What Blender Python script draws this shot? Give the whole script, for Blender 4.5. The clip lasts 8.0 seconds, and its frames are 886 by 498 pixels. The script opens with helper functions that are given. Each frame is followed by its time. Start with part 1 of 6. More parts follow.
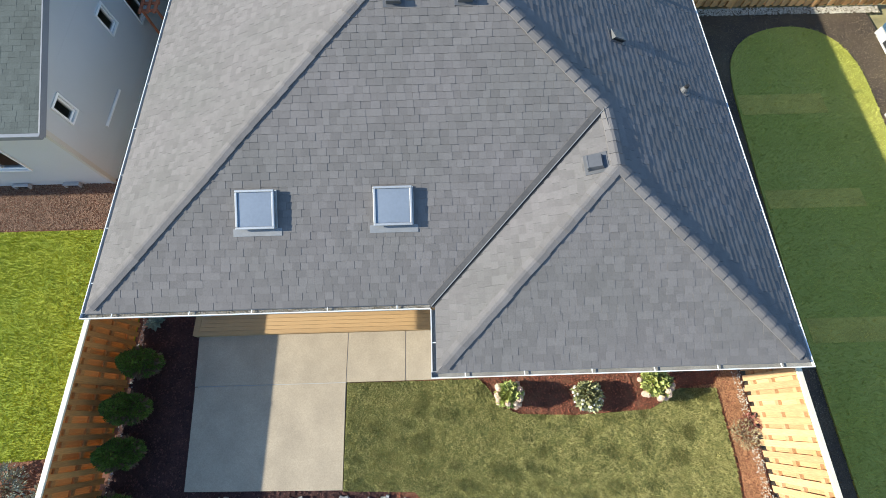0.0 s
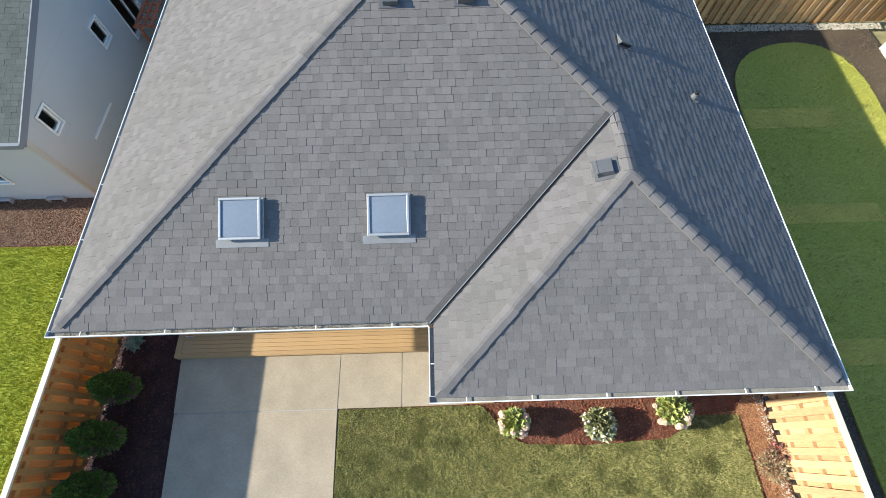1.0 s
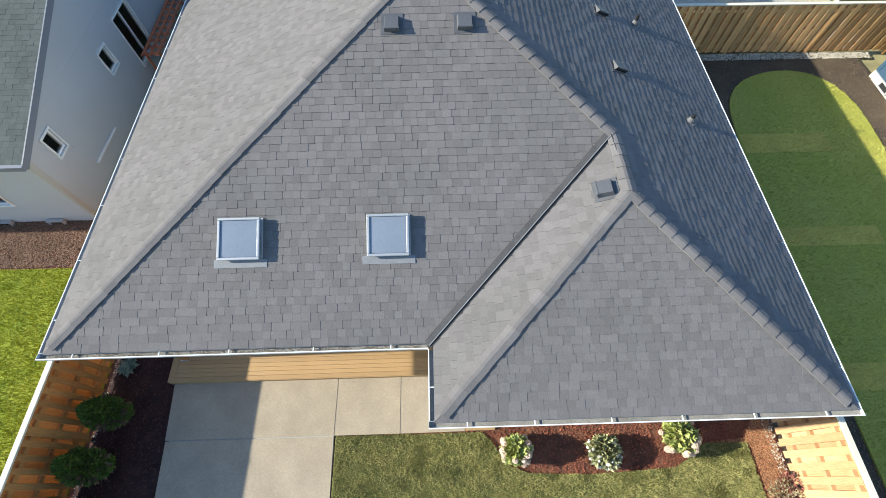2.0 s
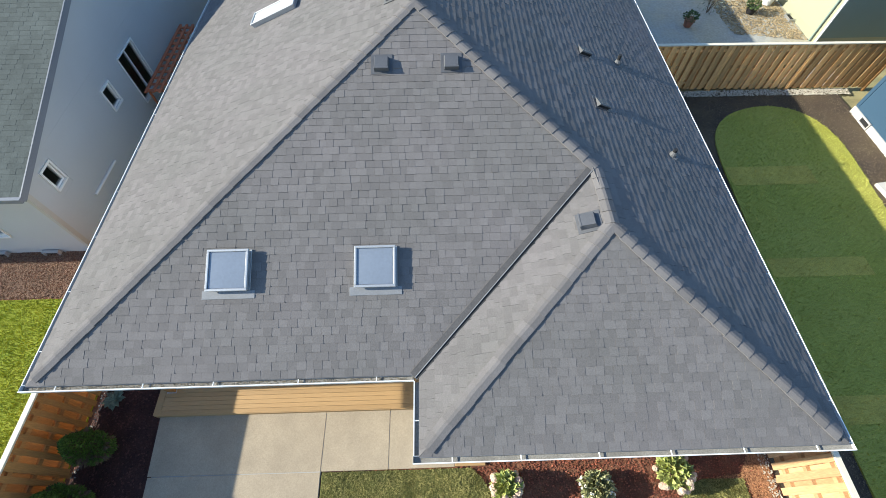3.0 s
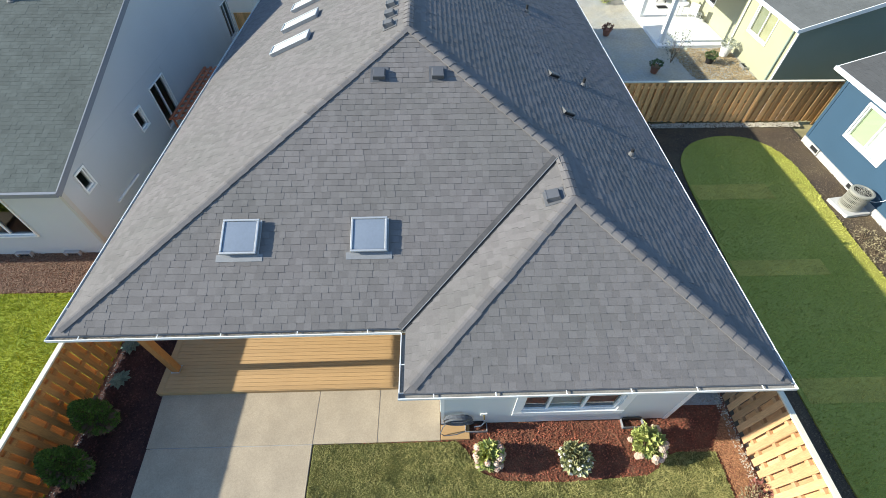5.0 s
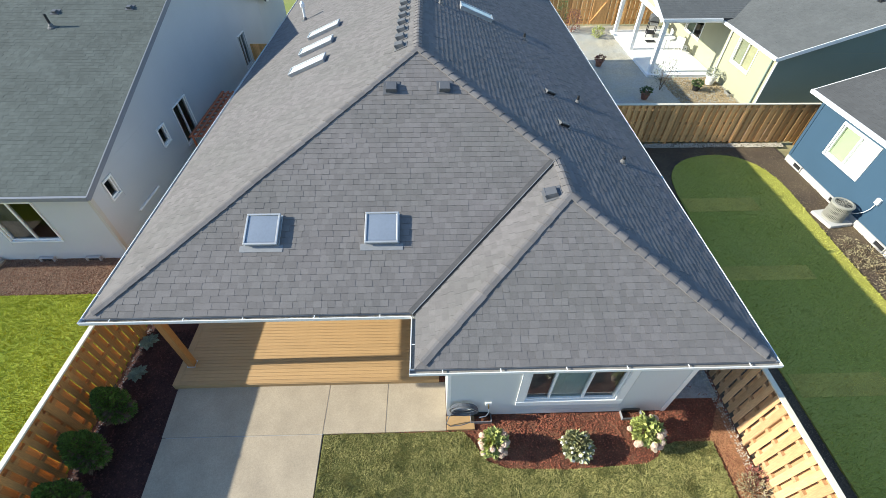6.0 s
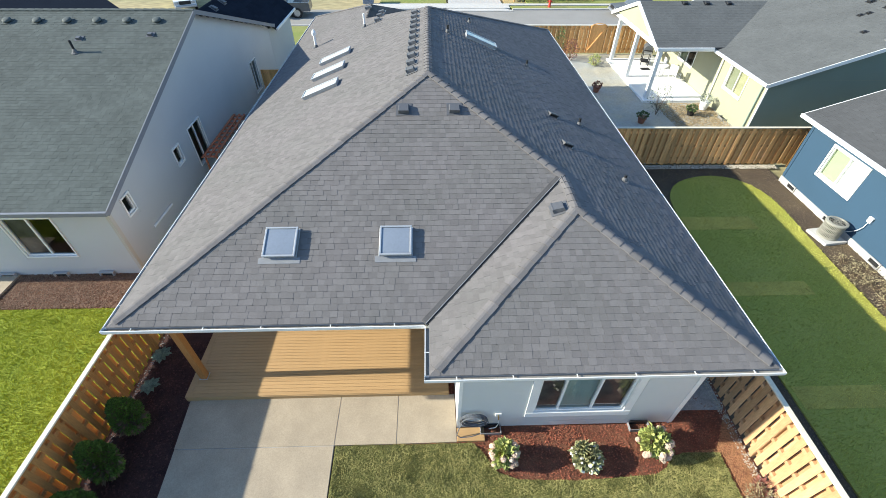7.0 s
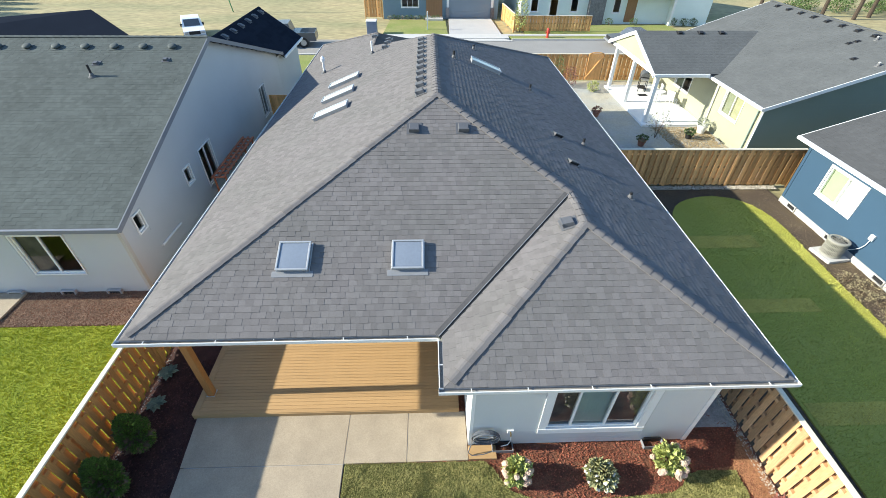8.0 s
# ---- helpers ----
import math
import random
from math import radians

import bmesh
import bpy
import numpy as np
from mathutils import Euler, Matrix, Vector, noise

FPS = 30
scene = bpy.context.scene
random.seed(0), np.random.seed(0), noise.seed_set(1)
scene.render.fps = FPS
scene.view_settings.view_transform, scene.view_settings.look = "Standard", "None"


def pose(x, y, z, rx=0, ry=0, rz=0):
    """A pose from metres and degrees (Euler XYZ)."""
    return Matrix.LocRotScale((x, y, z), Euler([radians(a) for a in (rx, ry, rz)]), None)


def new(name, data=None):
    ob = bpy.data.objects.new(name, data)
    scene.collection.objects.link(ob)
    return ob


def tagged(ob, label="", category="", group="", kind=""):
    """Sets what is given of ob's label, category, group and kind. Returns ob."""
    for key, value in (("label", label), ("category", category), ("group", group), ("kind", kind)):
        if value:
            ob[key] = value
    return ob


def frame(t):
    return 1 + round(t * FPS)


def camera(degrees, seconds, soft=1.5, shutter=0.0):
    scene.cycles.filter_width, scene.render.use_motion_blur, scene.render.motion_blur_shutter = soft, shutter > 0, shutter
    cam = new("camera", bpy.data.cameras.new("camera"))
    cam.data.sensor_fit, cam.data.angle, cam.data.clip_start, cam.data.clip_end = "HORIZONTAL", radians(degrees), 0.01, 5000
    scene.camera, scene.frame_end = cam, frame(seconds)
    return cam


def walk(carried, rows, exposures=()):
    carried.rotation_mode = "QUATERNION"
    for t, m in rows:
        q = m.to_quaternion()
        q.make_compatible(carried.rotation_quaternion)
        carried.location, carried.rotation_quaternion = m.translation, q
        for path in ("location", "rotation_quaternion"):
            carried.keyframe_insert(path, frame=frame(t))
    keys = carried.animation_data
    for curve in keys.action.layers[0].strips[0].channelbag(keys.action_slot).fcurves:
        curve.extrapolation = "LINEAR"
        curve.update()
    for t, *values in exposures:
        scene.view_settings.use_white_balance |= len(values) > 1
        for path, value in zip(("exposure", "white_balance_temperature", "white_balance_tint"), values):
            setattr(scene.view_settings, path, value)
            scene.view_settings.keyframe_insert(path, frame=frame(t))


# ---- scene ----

# ------------------------------------------------ camera
cam = camera(91.75, 8.0, soft=0.85)
# seconds, x, y, z, yaw, pitch, roll
PATH = [
    (0.0, 0.220, -1.793, 10.496, -0.71, -68.65, -0.99),
    (0.5, 0.224, -1.748, 10.185, -0.82, -67.03, -0.88),
    (1.0, 0.225, -1.782, 9.887, -0.94, -65.30, -0.77),
    (1.5, 0.176, -1.818, 9.773, -1.07, -63.60, -0.63),
    (3.0, 0.445, -1.865, 9.883, -1.17, -57.86, -0.53),
    (3.5, 0.548, -1.957, 9.862, -1.20, -55.69, -0.43),
    (4.0, 0.604, -2.359, 9.805, -1.25, -53.86, -0.33),
    (4.5, 0.650, -2.971, 9.759, -1.36, -51.88, -0.22),
    (5.0, 0.652, -3.755, 9.776, -1.44, -50.04, -0.08),
    (6.5, 0.308, -5.001, 9.694, -1.77, -43.86, 0.34),
    (7.0, 0.162, -5.149, 9.776, -2.00, -42.56, 0.54),
    (7.5, 0.013, -5.284, 9.785, -2.12, -41.00, 0.65),
    (8.0, -0.122, -5.373, 9.649, -2.20, -39.17, 0.63),
]
walk(cam, [(t, pose(x, y, z, 0, 0, yaw) @ pose(0, 0, 0, 90 + pitch) @ pose(0, 0, 0, 0, 0, roll)) for t, x, y, z, yaw, pitch, roll in PATH],
     exposures=[(0.0, 1.04), (1.5, 1.04), (3.0, 1.01), (4.0, 0.98), (5.0, 0.98), (6.5, 1.03), (8.0, 1.09)])

# ------------------------------------------------ daylight
SUN_WAY = Vector((1.0, 0.01, -0.468)).normalized()
sun_data = bpy.data.lights.new("sun", "SUN")
sun_data.energy, sun_data.angle, sun_data.color = 4.9, radians(0.6), (0.985, 0.955, 0.81)
sun = new("sun", sun_data)
sun.matrix_world = Matrix.Translation((-40, -5, 30)) @ SUN_WAY.to_track_quat("-Z", "Y").to_matrix().to_4x4()
world = bpy.data.worlds.new("sky")
scene.world = world
world.use_nodes = True
sky = world.node_tree.nodes.new("ShaderNodeTexSky")
sky.sky_type, sky.sun_disc = "NISHITA", False
sky.ozone_density, sky.dust_density, sky.air_density = 5.2, 0.4, 1.4
sky.sun_elevation, sky.sun_rotation = math.asin(-SUN_WAY.z), math.atan2(-SUN_WAY.x, -SUN_WAY.y) % math.tau
world.node_tree.links.new(sky.outputs[0], world.node_tree.nodes["Background"].inputs[0])
world.node_tree.nodes["Background"].inputs[1].default_value = 0.13


# ------------------------------------------------ materials
def surface(name, color, rough=0.8, vary=0.25, scale=1.5, fine=60.0, bump=0.25, metal=0.0, second=None, mix=0.5, each=0.0, stretch=(1, 1, 1), depth=0.01, spec=0.4):
    """A painted, woven or grown surface: colour varied by broad stains, fine grain and from piece to piece."""
    m = bpy.data.materials.new(name)
    m.use_nodes = True
    nt = m.node_tree
    n, l = nt.nodes, nt.links
    b = n["Principled BSDF"]
    b.inputs["Roughness"].default_value, b.inputs["Metallic"].default_value = rough, metal
    b.inputs["Specular IOR Level"].default_value = spec
    tc = n.new("ShaderNodeTexCoord")
    mp = n.new("ShaderNodeMapping")
    mp.inputs["Scale"].default_value = stretch
    l.new(tc.outputs["Object"], mp.inputs["Vector"])
    broad, grain = n.new("ShaderNodeTexNoise"), n.new("ShaderNodeTexNoise")
    broad.inputs["Scale"].default_value, broad.inputs["Detail"].default_value = scale, 5
    grain.inputs["Scale"].default_value, grain.inputs["Detail"].default_value = fine, 4
    for t in (broad, grain):
        l.new(mp.outputs[0], t.inputs["Vector"])
    blend = n.new("ShaderNodeMix")
    blend.data_type = "RGBA"
    blend.inputs[6].default_value = (*color, 1)
    blend.inputs[7].default_value = (*(second or [c * (1 - vary) for c in color]), 1)
    ramp = n.new("ShaderNodeMapRange")
    ramp.inputs[1].default_value, ramp.inputs[2].default_value = mix - 0.18, mix + 0.18
    l.new(broad.outputs[0], ramp.inputs[0])
    l.new(ramp.outputs[0], blend.inputs[0])
    value = n.new("ShaderNodeMapRange")
    value.inputs[1].default_value, value.inputs[2].default_value = 0.25, 0.75
    value.inputs[3].default_value, value.inputs[4].default_value = 1 - vary, 1 + vary
    l.new(grain.outputs[0], value.inputs[0])
    last = value.outputs[0]
    if each:
        geo, info, add = n.new("ShaderNodeNewGeometry"), n.new("ShaderNodeObjectInfo"), n.new("ShaderNodeMath")
        add.operation = "ADD"
        l.new(geo.outputs["Random Per Island"], add.inputs[0])
        l.new(info.outputs["Random"], add.inputs[1])
        wrap = n.new("ShaderNodeMath")
        wrap.operation = "FRACT"
        l.new(add.outputs[0], wrap.inputs[0])
        rng = n.new("ShaderNodeMapRange")
        rng.inputs[3].default_value, rng.inputs[4].default_value = 1 - each, 1 + each
        l.new(wrap.outputs[0], rng.inputs[0])
        mul = n.new("ShaderNodeMath")
        mul.operation = "MULTIPLY"
        l.new(last, mul.inputs[0])
        l.new(rng.outputs[0], mul.inputs[1])
        last = mul.outputs[0]
    tint = n.new("ShaderNodeVectorMath")
    tint.operation = "SCALE"
    l.new(blend.outputs[2], tint.inputs[0])
    l.new(last, tint.inputs["Scale"])
    l.new(tint.outputs[0], b.inputs["Base Color"])
    if bump:
        bm = n.new("ShaderNodeBump")
        bm.inputs["Strength"].default_value, bm.inputs["Distance"].default_value = bump, depth
        l.new(grain.outputs[0], bm.inputs["Height"])
        l.new(bm.outputs[0], b.inputs["Normal"])
    return m


def glazing(name, tint, see=0.75, rough=0.03):
    """A pane: sharp reflection that grows at flat angles, the rest let through."""
    m = bpy.data.materials.new(name)
    m.use_nodes = True
    n, l = m.node_tree.nodes, m.node_tree.links
    n.remove(n["Principled BSDF"])
    gloss, clear, mix, fr = n.new("ShaderNodeBsdfGlossy"), n.new("ShaderNodeBsdfTransparent"), n.new("ShaderNodeMixShader"), n.new("ShaderNodeFresnel")
    gloss.inputs["Roughness"].default_value = rough
    clear.inputs[0].default_value = (*[see * c for c in tint], 1)
    fr.inputs["IOR"].default_value = 1.6
    l.new(fr.outputs[0], mix.inputs[0])
    l.new(clear.outputs[0], mix.inputs[1])
    l.new(gloss.outputs[0], mix.inputs[2])
    l.new(mix.outputs[0], n["Material Output"].inputs[0])
    return m


SHINGLE = surface("asphalt_shingle", (0.163, 0.15, 0.149), 0.95, 0.2, 0.7, 62, 0.5, second=(0.146, 0.138, 0.134), each=0.105, depth=0.004, spec=0.12)
SHINGLE_OLD = surface("neighbour_shingle", (0.1, 0.113, 0.108), 0.95, 0.2, 0.8, 45, 0.5, each=0.1, depth=0.004, spec=0.12)
SHINGLE_DARK = surface("black_shingle", (0.108, 0.112, 0.112), 0.94, 0.15, 0.8, 60, 0.5, each=0.06, depth=0.004, spec=0.3)
SHINGLE_CHAR = surface("charcoal_shingle", (0.082, 0.083, 0.085), 0.94, 0.15, 0.8, 60, 0.5, each=0.06, depth=0.004, spec=0.2)
SHINGLE_BLACK = surface("new_black_shingle", (0.018, 0.023, 0.034), 0.95, 0.1, 0.8, 120, 0.4, each=0.12, depth=0.004, spec=0.0)
RAKE_GREY = surface("grey_trim_paint", (0.19, 0.2, 0.225), 0.55, 0.06, 1.5, 30, 0.05)
UNDERLAY = surface("roof_underlay", (0.06, 0.06, 0.06), 0.95, 0.2, 2, 50, 0.2)
VALLEY = surface("valley_metal", (0.105, 0.1, 0.1), 0.8, 0.2, 3, 40, 0.1, spec=0.15)
WHITE = surface("white_paint", (0.8, 0.8, 0.79), 0.45, 0.06, 1.5, 30, 0.05)
GALV = surface("galvanised_metal", (0.5, 0.51, 0.52), 0.42, 0.12, 4, 40, 0.08, metal=0.75)
CURB = surface("skylight_cladding", (0.45, 0.46, 0.48), 0.4, 0.08, 4, 40, 0.05, metal=0.4)
VENT = surface("vent_plastic", (0.1, 0.102, 0.112), 0.5, 0.15, 6, 60, 0.1)
BLACK = surface("black_rubber", (0.02, 0.02, 0.022), 0.6, 0.2, 5, 60, 0.1)
GREY_WALL = surface("grey_siding_paint", (0.6, 0.61, 0.6), 0.6, 0.05, 0.8, 90, 0.12, depth=0.003)
NB_WALL = surface("pale_siding_paint", (0.5, 0.51, 0.52), 0.6, 0.05, 0.7, 80, 0.1, depth=0.003)
BLUE_WALL = surface("blue_siding_paint", (0.035, 0.077, 0.128), 0.55, 0.07, 0.8, 80, 0.1, depth=0.003)
GREEN_WALL = surface("sage_siding_paint", (0.34, 0.34, 0.235), 0.6, 0.06, 0.8, 80, 0.1, depth=0.003)
# Darker copy of the sage paint, with the front wall's shade in it
GREEN_SHADE = surface("sage_siding_shade_tone", (0.2, 0.265, 0.235), 0.6, 0.06, 0.8, 80, 0.1, depth=0.003)
CONCRETE = surface("broom_concrete", (0.392, 0.321, 0.236), 0.88, 0.14, 1.6, 40, 0.4, second=(0.318, 0.26, 0.192), depth=0.003)
CONCRETE_OLD = surface("footing_concrete", (0.4, 0.4, 0.4), 0.9, 0.12, 2, 80, 0.3)
DECKING = surface("composite_decking", (0.42, 0.262, 0.122), 0.65, 0.12, 1.2, 45, 0.15, each=0.07, stretch=(0.15, 3, 3), depth=0.003)
CEDAR = surface("stained_cedar", (0.52, 0.265, 0.085), 0.7, 0.2, 1.2, 26, 0.25, second=(0.34, 0.155, 0.05), each=0.25, stretch=(3, 3, 0.3), depth=0.004)
POST = surface("oiled_cedar_post", (0.38, 0.17, 0.052), 0.65, 0.2, 1.2, 26, 0.2, second=(0.3, 0.13, 0.04), stretch=(3, 3, 0.3), depth=0.004)
FIR = surface("new_fence_timber", (0.56, 0.355, 0.195), 0.75, 0.2, 1.2, 26, 0.2, second=(0.45, 0.245, 0.11), each=0.28, stretch=(3, 3, 0.3), depth=0.004)
WEATHERED = surface("weathered_timber", (0.82, 0.46, 0.19), 0.85, 0.24, 1.3, 24, 0.25, second=(0.57, 0.285, 0.1), each=0.35, stretch=(3, 3, 0.3), depth=0.004)
# Cap timber coloured pale to carry the sun's glare on its top
CAPRAIL = surface("sun_glare_cap_timber", (0.72, 0.64, 0.5), 0.7, 0.1, 1.5, 30, 0.15)
TURF = surface("turf_soil", (0.15, 0.145, 0.045), 0.95, 0.35, 3.0, 30, 0.6, second=(0.1, 0.11, 0.035), depth=0.03)
TURF_LEFT = surface("bright_turf_soil", (0.3, 0.325, 0.027), 0.95, 0.22, 1.4, 40, 0.6, second=(0.22, 0.27, 0.022), depth=0.03)
TURF_RIGHT = surface("green_turf_soil", (0.33, 0.325, 0.055), 0.95, 0.22, 0.4, 50, 0.6, second=(0.39, 0.36, 0.08), depth=0.03)
BLADE = surface("grass_blade", (0.24, 0.235, 0.075), 0.75, 0.25, 4.5, 9, 0, second=(0.33, 0.3, 0.11), each=0.28)
BLADE_LEFT = surface("bright_grass_blade", (0.39, 0.42, 0.028), 0.75, 0.2, 3.0, 20, 0, second=(0.34, 0.385, 0.027), each=0.12)
BLADE_RIGHT = surface("green_grass_blade", (0.38, 0.385, 0.07), 0.75, 0.18, 0.5, 20, 0, second=(0.47, 0.45, 0.1), each=0.3)
TURF_STREET = surface("front_lawn_soil", (0.2, 0.235, 0.055), 0.95, 0.3, 0.5, 20, 0.6, second=(0.27, 0.26, 0.09), depth=0.03)
TURF_SOD = surface("new_sod_soil", (0.52, 0.42, 0.09), 0.95, 0.22, 2.0, 50, 0.6, depth=0.03)
BLADE_DRY = surface("new_sod_blade", (0.62, 0.5, 0.115), 0.75, 0.18, 0.9, 20, 0, each=0.3)
MULCH = surface("bark_mulch", (0.12, 0.047, 0.03), 0.95, 0.4, 2.5, 45, 0.9, second=(0.22, 0.1, 0.058), depth=0.03)
CHIP_GREY = surface("aged_bark_chip", (0.12, 0.085, 0.058), 0.9, 0.3, 1.2, 60, 0.2, second=(0.17, 0.13, 0.08), each=0.45)
MULCH_GREY = surface("aged_bark_mulch", (0.07, 0.05, 0.04), 0.95, 0.4, 0.8, 45, 0.9, second=(0.14, 0.1, 0.06), depth=0.03)
DRIVE = surface("driveway_concrete", (0.46, 0.44, 0.42), 0.9, 0.08, 0.8, 50, 0.2)
CHIP_BROWN = surface("faded_bark_chip", (0.225, 0.132, 0.088), 0.9, 0.25, 2, 60, 0.2, each=0.45)
APRON = surface("weathered_flashing", (0.21, 0.215, 0.23), 0.6, 0.1, 4, 40, 0.05)
CHIP_STRAW = surface("straw_mulch_chip", (0.38, 0.29, 0.17), 0.9, 0.25, 2, 60, 0.2, each=0.4)
CHIP_TAN = surface("sun_bleached_chip", (0.36, 0.175, 0.088), 0.9, 0.25, 2, 60, 0.2, each=0.45)
# Fresh dark mulch and chips; fence and shrub shade deepens their colours further
MULCH_DARK = surface("fresh_mulch_in_shade", (0.042, 0.018, 0.017), 0.95, 0.4, 2.5, 45, 0.9, second=(0.078, 0.033, 0.027), depth=0.03)
CHIP_DARK = surface("fresh_chip_in_shade", (0.09, 0.037, 0.032), 0.9, 0.3, 3, 60, 0.2, each=0.55)
CHIP = surface("bark_chip", (0.3, 0.095, 0.055), 0.9, 0.3, 3, 60, 0.2, each=0.55)
DIRT = surface("dry_field", (0.39, 0.31, 0.165), 0.97, 0.34, 0.13, 2.2, 0.6, second=(0.26, 0.24, 0.12), stretch=(0.6, 1.7, 1), depth=0.06)
PEBBLE = surface("cream_pebble", (0.5, 0.45, 0.37), 0.9, 0.2, 6, 60, 0.3, each=0.3)
YARD = surface("bare_yard_soil", (0.34, 0.35, 0.34), 0.95, 0.15, 0.5, 12, 0.6, second=(0.42, 0.37, 0.27), depth=0.02)
SILT = surface("gutter_silt", (0.3, 0.285, 0.26), 0.95, 0.3, 3, 60, 0.5)
GRAVEL = surface("grey_gravel", (0.34, 0.34, 0.33), 0.95, 0.35, 6, 60, 0.8, each=0.3, depth=0.02)
ASPHALT = surface("street_asphalt", (0.29, 0.275, 0.255), 0.9, 0.12, 0.5, 90, 0.4)
SIDEWALK = surface("pale_pavement", (0.52, 0.5, 0.47), 0.9, 0.08, 0.6, 60, 0.2)
GLASS = glazing("window_glass", (0.85, 0.92, 0.95))
INTERIOR = surface("room_floor", (0.35, 0.3, 0.25), 0.9, 0.1, 1, 20, 0)
BLIND_WHITE = surface("white_blind", (0.8, 0.8, 0.78), 0.7, 0.05, 2, 30, 0)
BLIND_OLIVE = surface("olive_grey_blind", (0.3, 0.31, 0.2), 0.7, 0.06, 2, 30, 0)
BLIND_STRAW = surface("straw_blind", (0.44, 0.42, 0.25), 0.7, 0.06, 2, 30, 0)
BLIND_GREEN = surface("pale_green_blind", (0.45, 0.52, 0.35), 0.7, 0.05, 2, 30, 0)
SCREEN = surface("insect_screen", (0.34, 0.275, 0.255), 0.9, 0.25, 2.5, 60, 0, second=(0.17, 0.14, 0.14))
GREY_BOARD = surface("grey_weathered_board", (0.2, 0.21, 0.23), 0.9, 0.2, 1, 20, 0.1, each=0.08)
BLIND = surface("curtain_cloth", (0.78, 0.88, 0.86), 0.8, 0.1, 2, 30, 0)


# ------------------------------------------------ building helpers
class Shape:
    """Gathers vertices and faces of one mesh."""

    def __init__(self):
        self.v, self.f = [], []

    def add(self, vs, fs):
        k = len(self.v)
        self.v += [tuple(p) for p in vs]
        self.f += [tuple(i + k for i in face) for face in fs]
        return self

    def box(self, x0, x1, y0, y1, z0, z1, bev=0.0, m=None):
        if bev <= 0:
            vs = [(x, y, z) for x in (x0, x1) for y in (y0, y1) for z in (z0, z1)]
            fs = [(0, 1, 3, 2), (4, 6, 7, 5), (0, 4, 5, 1), (2, 3, 7, 6), (0, 2, 6, 4), (1, 5, 7, 3)]
        else:
            c, h = Vector(((x0 + x1) / 2, (y0 + y1) / 2, (z0 + z1) / 2)), Vector(((x1 - x0) / 2, (y1 - y0) / 2, (z1 - z0) / 2))
            bev = min(bev, min(h) * 0.9)
            vs, idx = [], {}
            for sx in (-1, 1):
                for sy in (-1, 1):
                    for sz in (-1, 1):
                        s = (sx, sy, sz)
                        for a in range(3):
                            idx[s, a] = len(vs)
                            vs.append(c + Vector([s[i] * (h[i] if i == a else h[i] - bev) for i in range(3)]))
            fs = []
            for a in range(3):
                b, d = (a + 1) % 3, (a + 2) % 3
                for sa in (-1, 1):
                    ring = []
                    for sb, sd in ((-1, -1), (1, -1), (1, 1), (-1, 1)):
                        s = [0, 0, 0]
                        s[a], s[b], s[d] = sa, sb, sd
                        ring.append(idx[tuple(s), a])
                    fs.append(tuple(ring) if sa > 0 else tuple(reversed(ring)))
                for sb in (-1, 1):
                    for sd in (-1, 1):
                        s0, s1 = [0, 0, 0], [0, 0, 0]
                        s0[a], s1[a] = -1, 1
                        s0[b] = s1[b] = sb
                        s0[d] = s1[d] = sd
                        q = (idx[tuple(s0), b], idx[tuple(s1), b], idx[tuple(s1), d], idx[tuple(s0), d])
                        fs.append(q if sb * sd > 0 else tuple(reversed(q)))
            for s in [(x, y, z) for x in (-1, 1) for y in (-1, 1) for z in (-1, 1)]:
                q = (idx[s, 0], idx[s, 1], idx[s, 2])
                fs.append(q if s[0] * s[1] * s[2] > 0 else tuple(reversed(q)))
        if m is not None:
            vs = [m @ Vector(p) for p in vs]
        return self.add(vs, fs)

    def slab(self, poly, down):
        """A polygon in space with a body that reaches straight down."""
        n = len(poly)
        low = [(p[0], p[1], p[2] - down) for p in poly]
        return self.add(list(poly) + low, [tuple(range(n)), tuple(range(2 * n - 1, n - 1, -1))] + [(i, n + i, n + (i + 1) % n, (i + 1) % n) for i in range(n)])

    def rod(self, p, q, r, r2=None, sides=8):
        p, q = Vector(p), Vector(q)
        r2 = r if r2 is None else r2
        turn = (q - p).to_track_quat("Z", "Y").to_matrix()
        vs = []
        for c, rad in ((p, r), (q, r2)):
            vs += [c + turn @ Vector((rad * math.cos(math.tau * i / sides), rad * math.sin(math.tau * i / sides), 0)) for i in range(sides)]
        fs = [(i, (i + 1) % sides, sides + (i + 1) % sides, sides + i) for i in range(sides)]
        return self.add(vs, fs + [tuple(range(sides - 1, -1, -1)), tuple(range(sides, 2 * sides))])

    def turned(self, profile, centre, sides=12, turn=None):
        """A body turned from a profile of (radius, height)."""
        c = Vector(centre)
        turn = turn or Matrix.Identity(3)
        vs = [c + turn @ Vector((r * math.cos(math.tau * i / sides), r * math.sin(math.tau * i / sides), z)) for r, z in profile for i in range(sides)]
        fs = [(k * sides + i, k * sides + (i + 1) % sides, (k + 1) * sides + (i + 1) % sides, (k + 1) * sides + i) for k in range(len(profile) - 1) for i in range(sides)]
        top = (len(profile) - 1) * sides
        return self.add(vs, fs + [tuple(range(sides - 1, -1, -1)), tuple(range(top, top + sides))])

    def tube(self, points, r, sides=6):
        for p, q in zip(points, points[1:]):
            self.rod(p, q, r, sides=sides)
        return self

    def mesh(self, name):
        me = bpy.data.meshes.new(name)
        me.from_pydata(self.v, [], self.f)
        me.update()
        return me


